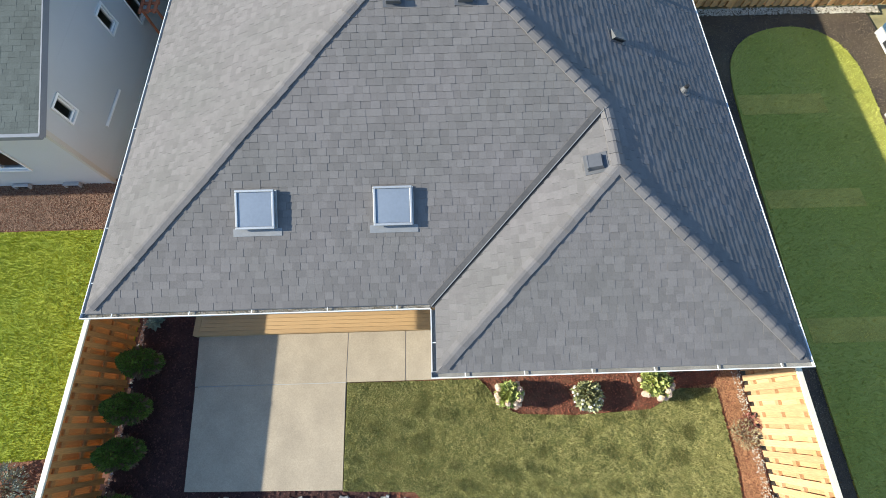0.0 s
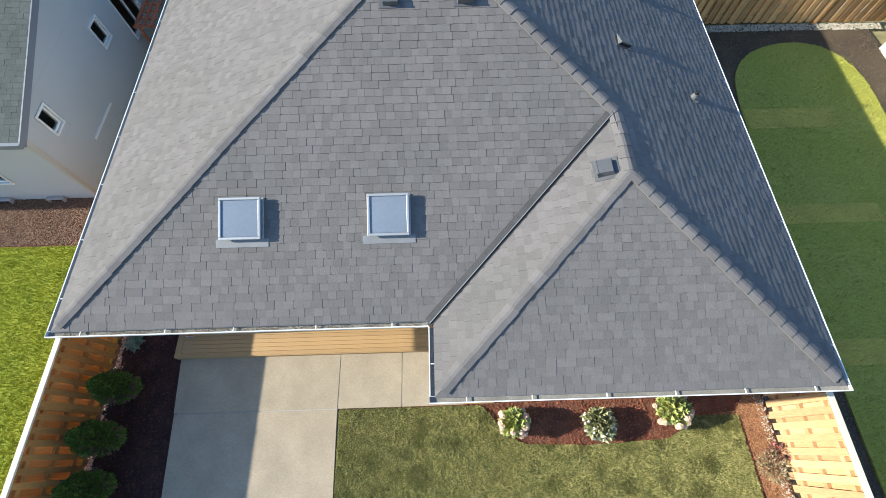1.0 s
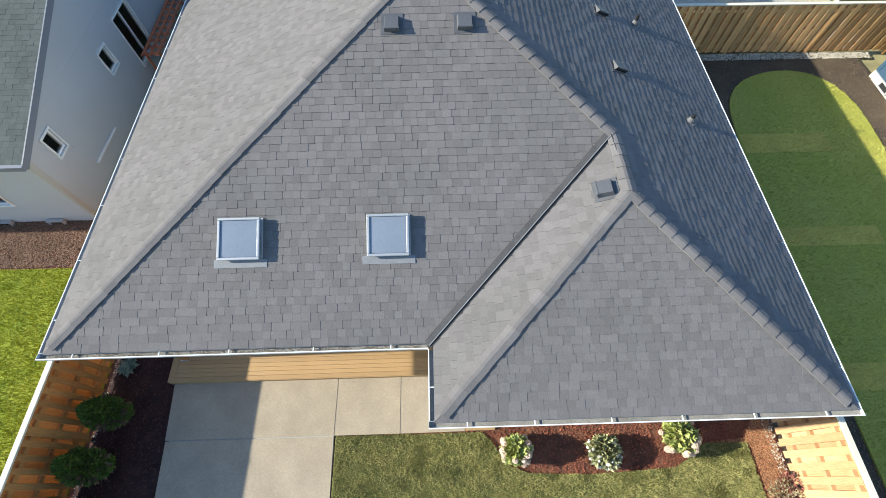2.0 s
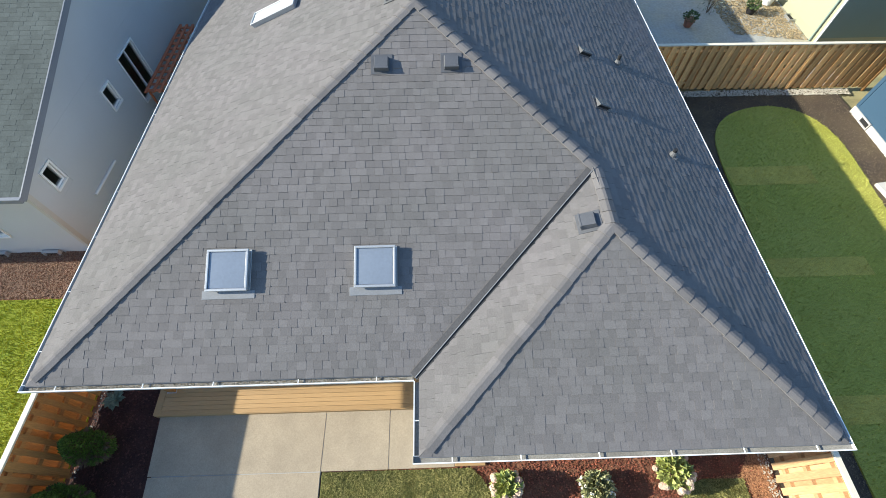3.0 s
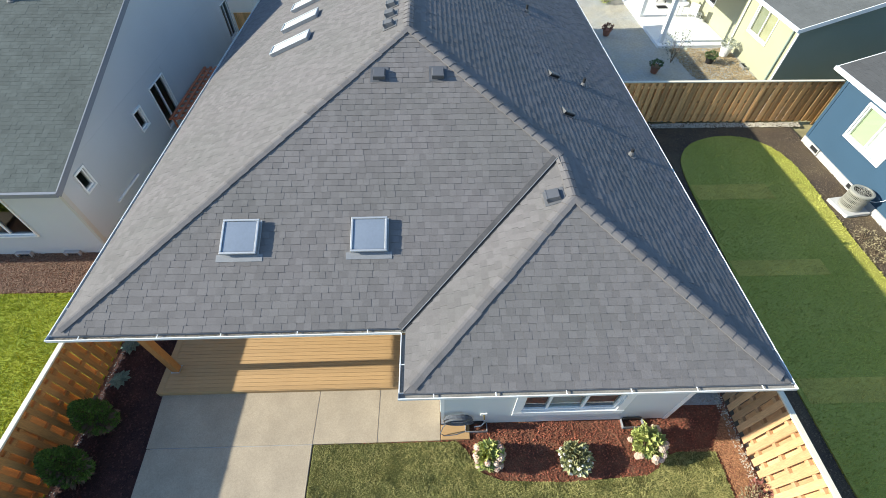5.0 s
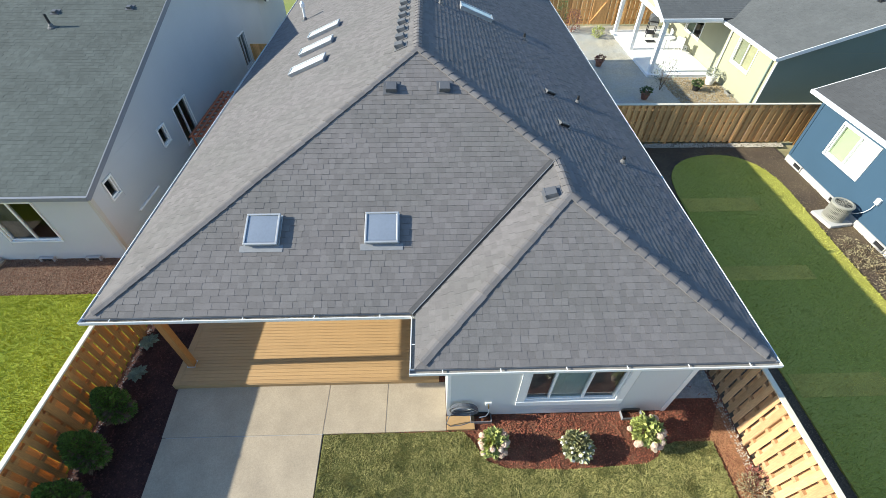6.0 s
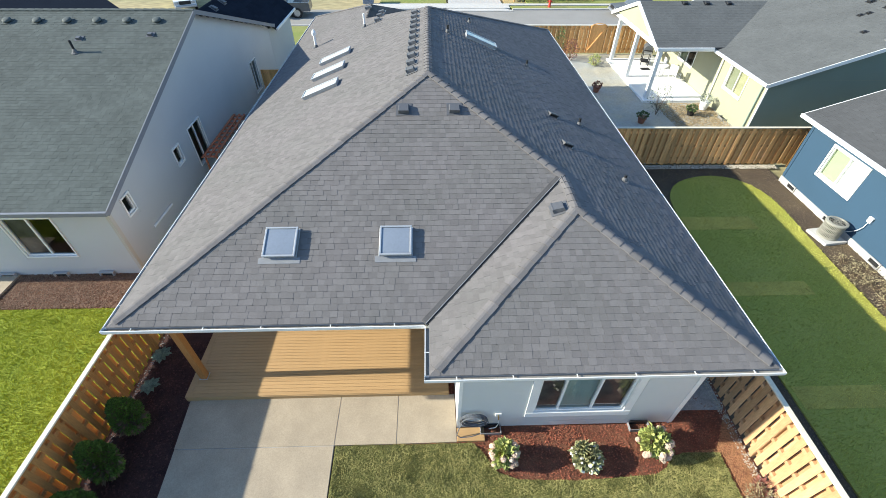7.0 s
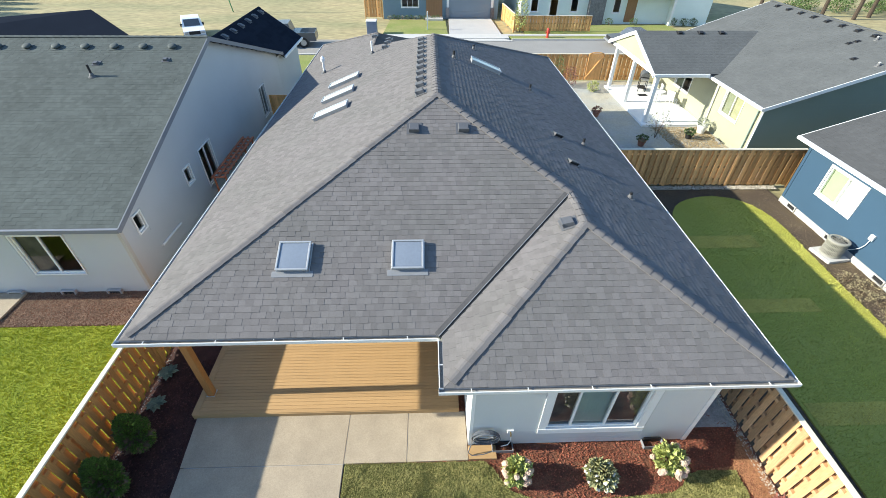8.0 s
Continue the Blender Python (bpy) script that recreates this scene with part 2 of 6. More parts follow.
def part(name, shape, material, parent=None, label="", smooth=False):
    me = shape if isinstance(shape, bpy.types.Mesh) else shape.mesh(name)
    if not me.materials:
        me.materials.append(material)
    if smooth:
        for poly in me.polygons:
            poly.use_smooth = True
    ob = new(name, me)
    if parent:
        ob.parent = parent
    return tagged(ob, label)


def thing(name, label, category, at=(0, 0, 0), group="", kind="", turn=0):
    ob = new(name)
    ob.empty_display_size = 0.2
    ob.matrix_basis = pose(*at, 0, 0, turn)
    return tagged(ob, label, category, group, kind)


def solid(name, shape, material, label, category="", kind="", group="", smooth=False):
    return tagged(part(name, shape, material, None, label, smooth), label, category, group, kind)


def gone(spans, cuts):
    """The rest of the spans when the cuts are taken out."""
    for c0, c1 in cuts:
        spans = [(a, b) for s0, s1 in spans for a, b in ((s0, min(s1, c0)), (max(s0, c1), s1)) if b - a > 1e-4]
    return spans


class Wall:
    """A frame for a wall: along runs beside it, out points to the open air, up is z."""

    def __init__(self, corner, along, out):
        self.c, self.a, self.o = Vector((*corner, 0)), Vector((*along, 0)).normalized(), Vector((*out, 0)).normalized()

    def at(self, u, d, z):
        return self.c + self.a * u + self.o * d + Vector((0, 0, z))

    def block(self, shape, u0, u1, d0, d1, z0, z1):
        vs = [self.at(u, d, z) for u in (u0, u1) for d in (d0, d1) for z in (z0, z1)]
        return shape.add(vs, [(0, 1, 3, 2), (4, 6, 7, 5), (0, 4, 5, 1), (2, 3, 7, 6), (0, 2, 6, 4), (1, 5, 7, 3)])

    def sheet(self, shape, u0, u1, d, z0, z1):
        """One upright face that looks outwards."""
        q = [self.at(u0, d, z0), self.at(u1, d, z0), self.at(u1, d, z1), self.at(u0, d, z1)]
        turned = (q[1] - q[0]).cross(q[2] - q[1]).dot(self.o) < 0
        return shape.add(q, [(3, 2, 1, 0) if turned else (0, 1, 2, 3)])

    def gable(self, shape, n, z, rise, thick=0.15):
        """The three-cornered top of a gable wall."""
        vs = [self.at(u, d, h) for d in (0, -thick) for u, h in ((0, z), (n, z), (n / 2, z + rise))]
        return shape.add(vs, [(0, 1, 2), (5, 4, 3), (0, 3, 4, 1), (1, 4, 5, 2), (2, 5, 3, 0)])

    def body(self, shape, span, z0, z1, openings, thick=0.15, step=0.15):
        """The wall's body, from rows of blocks that leave the openings free."""
        cuts = sorted({z0, z1, *[z for o in openings for z in o[2:] if z0 < z < z1]})
        rows = []
        for a, b in zip(cuts, cuts[1:]):
            k = 1 if span(a) == span(b) else max(1, math.ceil((b - a) / step))
            rows += [(a + (b - a) * i / k, a + (b - a) * (i + 1) / k) for i in range(k)]
        for a, b in rows:
            mid = (a + b) / 2
            for u0, u1 in gone([span(mid)], [o[:2] for o in openings if o[2] < mid < o[3]]):
                self.block(shape, u0, u1, -thick, 0, a, b)
        return shape

    def laps(self, shape, span, z0, z1, openings, lap=0.18, proud=0.014):
        """Lapped boards on the wall, each thicker at its lower edge."""
        z = z0
        while z < z1 - 0.02:
            top = min(z + lap, z1)
            mid = (z + top) / 2
            cuts = [o[:2] for o in openings if o[2] < top - 0.01 and o[3] > z + 0.01]
            for u0, u1 in gone([span(mid)], cuts):
                q = [self.at(u0, 0.002, z), self.at(u1, 0.002, z), self.at(u1, proud, z), self.at(u0, proud, z), self.at(u0, 0.002, top), self.at(u1, 0.002, top), self.at(u1, 0.004, top), self.at(u0, 0.004, top)]
                shape.add(q, [(0, 3, 2, 1), (4, 5, 6, 7), (3, 7, 6, 2), (0, 4, 7, 3), (1, 2, 6, 5)])
            z = top
        return shape

    def window(self, parent, u0, u1, z0, z1, panes=2, trim=0.1, frame_mat=None, trim_mat=None, blind=(), shares=None, cloth=None):
        """A window in an opening: casing, frame, and each pane by itself."""
        fm, tm = frame_mat or WHITE, trim_mat or WHITE
        s = Shape()
        if trim:
            self.block(s, u0 - trim, u1 + trim, 0.0, 0.035, z1, z1 + trim * 1.2)
            self.block(s, u0 - trim, u1 + trim, 0.0, 0.04, z0 - trim, z0)
            self.block(s, u0 - trim, u0, 0.0, 0.033, z0, z1)
            self.block(s, u1, u1 + trim, 0.0, 0.033, z0, z1)
        win = part("window", s if trim else self.block(Shape(), u0, u1, -0.12, -0.115, z0, z0 + 0.02), tm, parent)
        f = Shape()
        w = 0.05
        for a, b, c, d in ((u0, u1, z0, z0 + w), (u0, u1, z1 - w, z1), (u0, u0 + w, z0 + w, z1 - w), (u1 - w, u1, z0 + w, z1 - w)):
            self.block(f, a, b, -0.1, -0.02, c, d)
        shares = shares or [i / panes for i in range(panes + 1)]
        lines = [u0 + (u1 - u0) * k for k in shares]
        for u in lines[1:-1]:
            self.block(f, u - w / 2, u + w / 2, -0.1, -0.025, z0 + w, z1 - w)
        part("window_frame", f, fm, win)
        for i, (a, b) in enumerate(zip(lines, lines[1:])):
            g = part("pane", self.sheet(Shape(), a + 0.02, b - 0.02, -0.06, z0 + 0.02, z1 - 0.02), GLASS, win)
            g.visible_shadow = False
            if i in blind:
                c = Shape()
                k = 12
                for j in range(k):
                    p, q = a + (b - a) * j / k, a + (b - a) * (j + 1) / k
                    fold = 0.004 * (j % 2) if not cloth or cloth[i % len(cloth)] is BLIND else 0.0
                    self.block(c, p, q, -0.13 - fold, -0.125 - fold, z0, z1)
                part("curtain", c, cloth[i % len(cloth)] if cloth else BLIND, win)
        return win


class Slope:
    """A roof plane: starts at an eave, runs along it by u and inward by v (both level), and rises."""

    def __init__(self, start, along, inward, z, pitch, low, high, top):
        self.s, self.a, self.n = Vector((*start, z)), Vector((*along, 0)), Vector((*inward, 0))
        self.p, self.low, self.high, self.top = pitch, low, high, top
        self.up = (self.n + Vector((0, 0, pitch))).normalized()
        self.normal = Vector((-pitch * self.n.x, -pitch * self.n.y, 1)).normalized()

    def at(self, u, v, h=0.0):
        return self.s + self.a * u + self.n * v + Vector((0, 0, self.p * v)) + self.normal * h

    def frame_at(self, u, v, h=0.0):
        """A matrix with x along the eave, y up the slope, z off the roof."""
        m = Matrix((self.a, self.up, self.normal)).transposed().to_4x4()
        return Matrix.Translation(self.at(u, v, h)) @ m

    def shingles(self, shape, exposure=0.134, width=(0.115, 0.185), rng=None, thin=0.0026, lift=0.0092, v0=0.0, v1=None, singles=None, jag=0.006, rough=0.0014):
        """Courses of tabs of uneven width; every other tab is a doubled, thicker one."""
        rng = rng or random.Random(3)
        dv = exposure / math.hypot(1, self.p)
        k = 0
        v = v0
        v1 = self.top if v1 is None else v1
        flip = (self.a.x * self.n.y - self.a.y * self.n.x) < 0
        while v < v1 - 1e-3:
            w = min(v + dv, v1)
            e = 1e-6
            lo0, hi0, lo1, hi1 = self.low(v + e), self.high(v + e), self.low(w - e), self.high(w - e)
            u = min(lo0, lo1) - rng.random() * 0.3
            end = max(hi0, hi1)
            thick = rng.random() < 0.5
            while u < end:
                nxt = u + rng.uniform(*width)
                a, b, c, d = max(u, lo0), min(nxt, hi0), min(nxt, hi1), max(u, lo1)
                if b - a > 0.004 or c - d > 0.004:
                    b, c = max(b, a), max(c, d)
                    h = lift + (thin if thick else 0.0) + rng.random() * rough
                    j, r = 0.0008, v - (jag if thick and k else 0.0)
                    q = [self.at(a + j, r, h), self.at(b - j, r, h), self.at(c - j, w + 0.001, h - lift * 0.75), self.at(d + j, w + 0.001, h - lift * 0.75),
                         self.at(a + j, r, -0.002), self.at(b - j, r, -0.002), self.at(c - j, w + 0.001, -0.002), self.at(d + j, w + 0.001, -0.002)]
                    fs = [(0, 1, 2, 3), (4, 5, 1, 0), (5, 6, 2, 1), (7, 4, 0, 3)]
                    if flip:
                        fs = [tuple(reversed(x)) for x in fs]
                    if singles is not None:
                        singles.append(Shape().add(q, fs))
                    else:
                        shape.add(q, fs)
                u = nxt
                thick = not thick if rng.random() < 0.93 else thick
            v = w
            k += 1
        return shape


# ------------------------------------------------ ground
def inside(px, py, poly):
    hit = np.zeros(len(px), bool)
    for (x0, y0), (x1, y1) in zip(poly, poly[1:] + poly[:1]):
        cross = (y0 > py) != (y1 > py)
        hit ^= cross & (px < (x1 - x0) * (py - y0) / ((y1 - y0) or 1e-9) + x0)
    return hit


def rounded(points, rounds=2):
    """Cuts the corners of a closed outline, so that it runs in curves."""
    for _ in range(rounds):
        points = [(a[0] * k + b[0] * (1 - k), a[1] * k + b[1] * (1 - k)) for a, b in zip(points, points[1:] + points[:1]) for k in (0.75, 0.25)]
    return points


def sheet(x0, x1, y0, y1, z, step, rough, seed=1):
    """A patch of uneven ground."""
    nx, ny = max(2, int((x1 - x0) / step) + 1), max(2, int((y1 - y0) / step) + 1)
    vs = []
    for j in range(ny):
        for i in range(nx):
            x, y = x0 + (x1 - x0) * i / (nx - 1), y0 + (y1 - y0) * j / (ny - 1)
            vs.append((x, y, z + rough * noise.fractal(Vector((x * 2.2 + seed, y * 2.2, 0)), 1.0, 2.0, 3)))
    fs = [(j * nx + i, j * nx + i + 1, (j + 1) * nx + i + 1, (j + 1) * nx + i) for j in range(ny - 1) for i in range(nx - 1)]
    return Shape().add(vs, fs)


def flat(poly, z, thick):
    return Shape().slab([(x, y, z) for x, y in poly], thick)


def scatter(poly, count, seed):
    r = np.random.default_rng(seed)
    p = np.array(poly)
    lo, hi = p.min(0), p.max(0)
    xy = r.uniform(lo, hi, (count, 2))
    return xy[inside(xy[:, 0], xy[:, 1], list(map(tuple, poly)))], r


def blades(name, poly, density, z, height, material, label, seed, lean=0.6, wide=0.008, keep=None):
    """Grass: single bent blades, many thousands."""
    p = np.array(poly)
    area = np.prod(p.max(0) - p.min(0))
    xy, r = scatter(poly, int(area * density), seed)
    if keep is not None:
        xy = xy[keep(xy)]
    n = len(xy)
    a = r.uniform(0, math.tau, n)
    ways = r.uniform(0, math.tau, 32)
    waves = [np.sin((xy[:, 0] * math.cos(w) + xy[:, 1] * math.sin(w)) * (2 + k if k < 12 else k * 2.2) + 7 * w) for k, w in enumerate(ways)]
    swirl, tuft = sum(waves[:12]) / 3, sum(waves[12:]) / 8
    t = swirl * 1.6 + r.normal(0, 0.9, n)
    h = height * r.uniform(0.5, 1.15, n) * np.clip(1 + 0.42 * tuft, 0.2, 2.2)
    w = wide * r.uniform(0.7, 1.4, n)
    base = np.column_stack([xy, np.full(n, z)])
    side = np.column_stack([np.cos(a), np.sin(a), np.zeros(n)]) * w[:, None]
    tip = base + np.column_stack([np.cos(t) * h * lean, np.sin(t) * h * lean, h])
    vs = np.stack([base - side, base + side, tip], 1).reshape(-1, 3)
    me = bpy.data.meshes.new(name)
    me.from_pydata(vs.tolist(), [], np.arange(3 * n).reshape(-1, 3).tolist())
    return tagged(part(name, me, material), label, "grass", kind="stuff")


def chips(name, poly, count, z, size, material, label, seed, category="mulch", avoid=(), squat=0.35):
    """Loose bark or stones: small tilted blocks."""
    xy, r = scatter(poly, count, seed)
    for q in avoid:
        xy = xy[~inside(xy[:, 0], xy[:, 1], list(q))]
    n = len(xy)
    unit = np.array([(x, y, k) for x in (-1, 1) for y in (-1, 1) for k in (-1, 1)], float)
    s = size * r.uniform(0.4, 1.3, (n, 1, 1)) * np.stack([np.ones(n), r.uniform(0.35, 0.9, n), np.full(n, squat)], 1)[:, None, :]
    a, b = r.uniform(0, math.tau, n), r.uniform(-0.5, 0.5, n)
    ca, sa, cb, sb = np.cos(a), np.sin(a), np.cos(b), np.sin(b)
    rot = np.stack([np.stack([ca * cb, -sa, ca * sb], 1), np.stack([sa * cb, ca, sa * sb], 1), np.stack([-sb, 0 * a, cb], 1)], 1)
    vs = np.einsum("nij,nkj->nki", rot, unit[None] * s) + np.column_stack([xy, np.full(n, z)])[:, None, :]
    quads = np.array([(0, 1, 3, 2), (4, 6, 7, 5), (0, 4, 5, 1), (2, 3, 7, 6), (1, 5, 7, 3)])
    fs = (quads[None] + 8 * np.arange(n)[:, None, None]).reshape(-1, 4)
    me = bpy.data.meshes.new(name)
    me.from_pydata(vs.reshape(-1, 3).tolist(), [], fs.tolist())
    return tagged(part(name, me, material), label, category, kind="stuff")


solid("ground", Shape().add([(-900, -900, -0.12), (900, -900, -0.12), (900, 900, -0.12), (-900, 900, -0.12)], [(0, 1, 2, 3)]), DIRT, "dry pale field and bare earth of the new estate", "ground", "structure")
solid("mulch_bed", sheet(-1.0, 7.2, -9, 3.6, -0.035, 0.12, 0.02), MULCH, "dark red-brown bark mulch in the garden beds", "mulch", "structure")
solid("mulch_bed", sheet(-7.2, -1.0, -9, 3.6, -0.035, 0.12, 0.02, 2), MULCH_DARK, "fresh dark mulch beside the cedar fence, shade deepened in its colour", "mulch", "structure")
solid("mulch_bed", sheet(7.2, 14.6, -9, 10.66, -0.045, 0.2, 0.02, 5), MULCH_GREY, "dark bark mulch round the neighbour's lawn", "mulch", "structure")
solid("mulch_bed", sheet(-20, -7.2, -9, 4.75, -0.045, 0.2, 0.02, 9), MULCH, "brown bark mulch along the pale house", "mulch", "structure")

PATIO = [(-5.72, 0.2), (-5.72, -0.98), (-5.5, -3.14), (-2.05, -3.2), (-2.08, -0.98), (1.3, -0.96), (1.3, 0.2)]
LAWN = [(-2.06, -0.99), (1.0, -0.99), (1.18, -1.15), (1.5, -1.62), (1.9, -1.78), (3.2, -1.84), (4.9, -1.76), (5.2, -1.62), (5.4, -1.4), (5.7, -1.32), (6.5, -1.34), (6.52, -3.0), (6.3, -6.0), (0.6, -6.0), (0.0, -3.7), (-0.5, -3.28), (-2.04, -3.22)]
LAWN_LEFT = [(-20, 3.15), (-7.32, 3.15), (-7.32, -1.9), (-7.5, -2.15), (-8.0, -2.35), (-9.2, -2.45), (-12, -2.5), (-20, -2.6)]
LAWN_RIGHT = rounded([(8.95, -8), (8.98, 0), (9.05, 3), (9.2, 6), (9.3, 7.6), (9.55, 8.6), (10.2, 9.35), (11.2, 9.75), (12.2, 9.75), (12.95, 9.35), (13.42, 8.4), (13.45, 7.2), (13.32, 5.5), (13.22, 3), (13.1, -8)], 2)
solid("lawn", flat(LAWN, 0.0, 0.06), TURF, "mown lawn of mixed green and straw-coloured grass", "lawn", "structure")
solid("lawn", flat(LAWN_LEFT, 0.0, 0.06), TURF_LEFT, "bright yellow-green lawn beside the pale house", "lawn", "structure")
solid("lawn", flat(LAWN_RIGHT, 0.0, 0.06), TURF_RIGHT, "deep green striped lawn with rounded end", "lawn", "structure")
blades("grass", LAWN, 6500, 0.0, 0.042, BLADE, "short green and straw grass blades of the lawn", 11, lean=0.75, wide=0.005)
blades("grass", [p for p in LAWN_LEFT if p[0] > -15] + [(-15, -2.5), (-15, 3.15)], 2600, 0.0, 0.042, BLADE_LEFT, "short yellow-green grass blades", 12, wide=0.0065)
SOD = [(9.3, 6.3, 11.85, 7.02), (9.15, 3.2, 11.8, 3.76), (9.1, -0.4, 11.4, 0.2)]
for x0, y0, x1, y1 in SOD:
    solid("sod_strip", flat([(x0, y0), (x1, y0), (x1, y1), (x0, y1)], 0.008, 0.02), TURF_SOD, "paler strip of newly laid sod", "lawn", "structure")


def in_sod(xy):
    return np.any([(xy[:, 0] > a) & (xy[:, 0] < c) & (xy[:, 1] > b) & (xy[:, 1] < d) for a, b, c, d in SOD], 0)


blades("grass", LAWN_RIGHT, 900, 0.0, 0.05, BLADE_RIGHT, "short deep green grass blades", 13, keep=lambda xy: ~in_sod(xy))
blades("grass", LAWN_RIGHT, 900, 0.0, 0.05, BLADE_DRY, "paler strips of newly laid sod", 14, keep=in_sod)
BEDS = [(-1.0, 1.9), (7.15, 1.9), (7.15, -6), (-1.0, -6)]
chips("bark_chips", [(-7.15, 1.9), (-1.0, 1.9), (-1.0, -6), (-7.15, -6)], 20000, -0.015, 0.017, CHIP_DARK, "loose dark bark chips by the cedar fence, colour deepened for shade", 20, avoid=(LAWN, PATIO))
chips("bark_chips", BEDS, 70000, -0.015, 0.0115, CHIP, "loose red-brown bark chips on the beds", 21, avoid=(LAWN, PATIO))
chips("bark_chips", [(-15, 3.2), (-7.4, 3.2), (-7.4, 4.7), (-15, 4.7)], 26000, -0.02, 0.014, CHIP_BROWN, "loose bark chips along the pale house", 22)
chips("bark_chips", [(7.3, -6), (14.5, -6), (14.5, 10.5), (7.3, 10.5)], 60000, -0.02, 0.012, CHIP_GREY, "loose bark chips round the striped lawn", 23, avoid=(LAWN_RIGHT,))

chips("bark_chips", [(5.9, -1.3), (6.5, -1.25), (7.1, -0.4), (7.12, -6), (6.4, -6), (6.6, -3.0), (6.56, -1.36), (5.9, -1.34)], 40000, -0.005, 0.0105, CHIP_TAN, "sun-bleached tan bark chips along the timber fence", 24, avoid=(LAWN,))

# concrete patio in separate bays with open joints
patio = thing("patio", "pale broom-finished concrete patio with sawn joints", "patio", kind="structure")
for q in ([(-5.72, 0.2), (-5.62, -0.97), (-2.1, -0.97), (-2.1, 0.2)], [(-5.61, -0.985), (-5.46, -3.14), (-2.05, -3.2), (-2.1, -0.985)],
          [(-2.085, 0.2), (-2.085, -0.97), (-0.71, -0.97), (-0.71, 0.2)], [(-0.695, 0.2), (-0.695, -0.97), (0.66, -0.96), (0.66, 0.2)]):
    part("slab", Shape().slab([(x, y, 0.012) for x, y in reversed(q)], 0.1), CONCRETE, patio)

part("joint_filler", Shape().slab([(x, y, -0.001) for x, y in ((-5.45, -3.1), (-2.06, -3.16), (-2.09, -0.96), (0.64, -0.95), (0.64, 0.18), (-5.6, 0.18))], 0.05), CONCRETE_OLD, patio)

# ------------------------------------------------ the house in the middle
ZE, PITCH = 2.992, 0.406
L, A2, B, YR, YL, WL = 6.21, 6.45, 1.19, 19.23, 21.7, 3.6
A = A2 / 2
TOP = (A2 + L) / 2
XR = (A2 - L) / 2
house = thing("house", "single-storey house with grey shingle hip roof and pale grey siding", "house")
front = Slope((0, 0), (1, 0), (0, 1), ZE, PITCH, lambda v: -L + v, lambda v: v if v <= A else A2 - v, TOP)
wing = Slope((0, -B), (1, 0), (0, 1), ZE, PITCH, lambda v: v, lambda v: A2 - v, A)
inner = Slope((0, 0), (0, 1), (1, 0), ZE, PITCH, lambda v: -B + v, lambda v: v, A)
right = Slope((A2, 0), (0, 1), (-1, 0), ZE, PITCH, lambda v: -B + v if v <= A else v, lambda v: YR - v, TOP)
left = Slope((-L, 0), (0, 1), (1, 0), ZE, PITCH, lambda v: v, lambda v: YL - v if v <= WL else YR - v, TOP)
decks = []
EDGE = 0.09
for s, corners in ((front, [(-L + EDGE, EDGE), (EDGE, EDGE), (A, A), (XR, TOP)]), (wing, [(EDGE, EDGE), (A2 - EDGE, EDGE), (A, A)]),
                   (inner, [(-B + EDGE, EDGE), (EDGE, EDGE), (A, A), (-B + A, A)]), (right, [(-B + EDGE, EDGE), (YR - EDGE, EDGE), (YR - TOP, TOP), (TOP, TOP), (A, A), (-B + A, A)]),
                   (left, [(EDGE, EDGE), (YL - EDGE, EDGE), (YL - WL, WL), (YR - WL, WL), (YR - TOP, TOP), (TOP, TOP)])):
    decks.append(Shape().slab([s.at(u, v, -0.004) for u, v in corners], 0.05))
# the street side of the roof
fy, fx = YR - TOP, XR
xw = -L + 2 * WL
street_main = [(A2 - EDGE, YR - EDGE, ZE + PITCH * EDGE), (XR, fy, ZE + PITCH * TOP), (-L + WL, YR - WL, ZE + PITCH * WL), (xw, YR - EDGE, ZE + PITCH * EDGE)]
street_end = [(-L + EDGE, YL - EDGE, ZE + PITCH * EDGE), (xw, YL - EDGE, ZE + PITCH * EDGE), (-L + WL, YL - WL, ZE + PITCH * WL)]
street_side = [(xw, YL - EDGE, ZE + PITCH * EDGE), (xw, YR - EDGE, ZE + PITCH * EDGE), (-L + WL, YR - WL, ZE + PITCH * WL), (-L + WL, YL - WL, ZE + PITCH * WL)]
for q in (street_main, street_end, street_side):
    decks.append(Shape().slab(q, 0.05))
roof = part("roof", decks[0], UNDERLAY, house, "grey laminated asphalt shingle hip roof")
for d in decks[1:]:
    part("roof_slope", d, UNDERLAY, roof)
rng = random.Random(5)
field = Shape()
for s in (front, inner):
    s.shingles(field, rng=rng, v0=EDGE)
left.shingles(field, rng=rng, v0=EDGE, thin=0.002, lift=0.0055, jag=0.004)
right.shingles(field, rng=rng, v0=EDGE, width=(0.17, 0.27), thin=0.0025, lift=0.011, jag=0.004, rough=0.003)
tagged(part("shingle_field", field, SHINGLE, roof), "weathered grey asphalt shingle courses", kind="stuff")


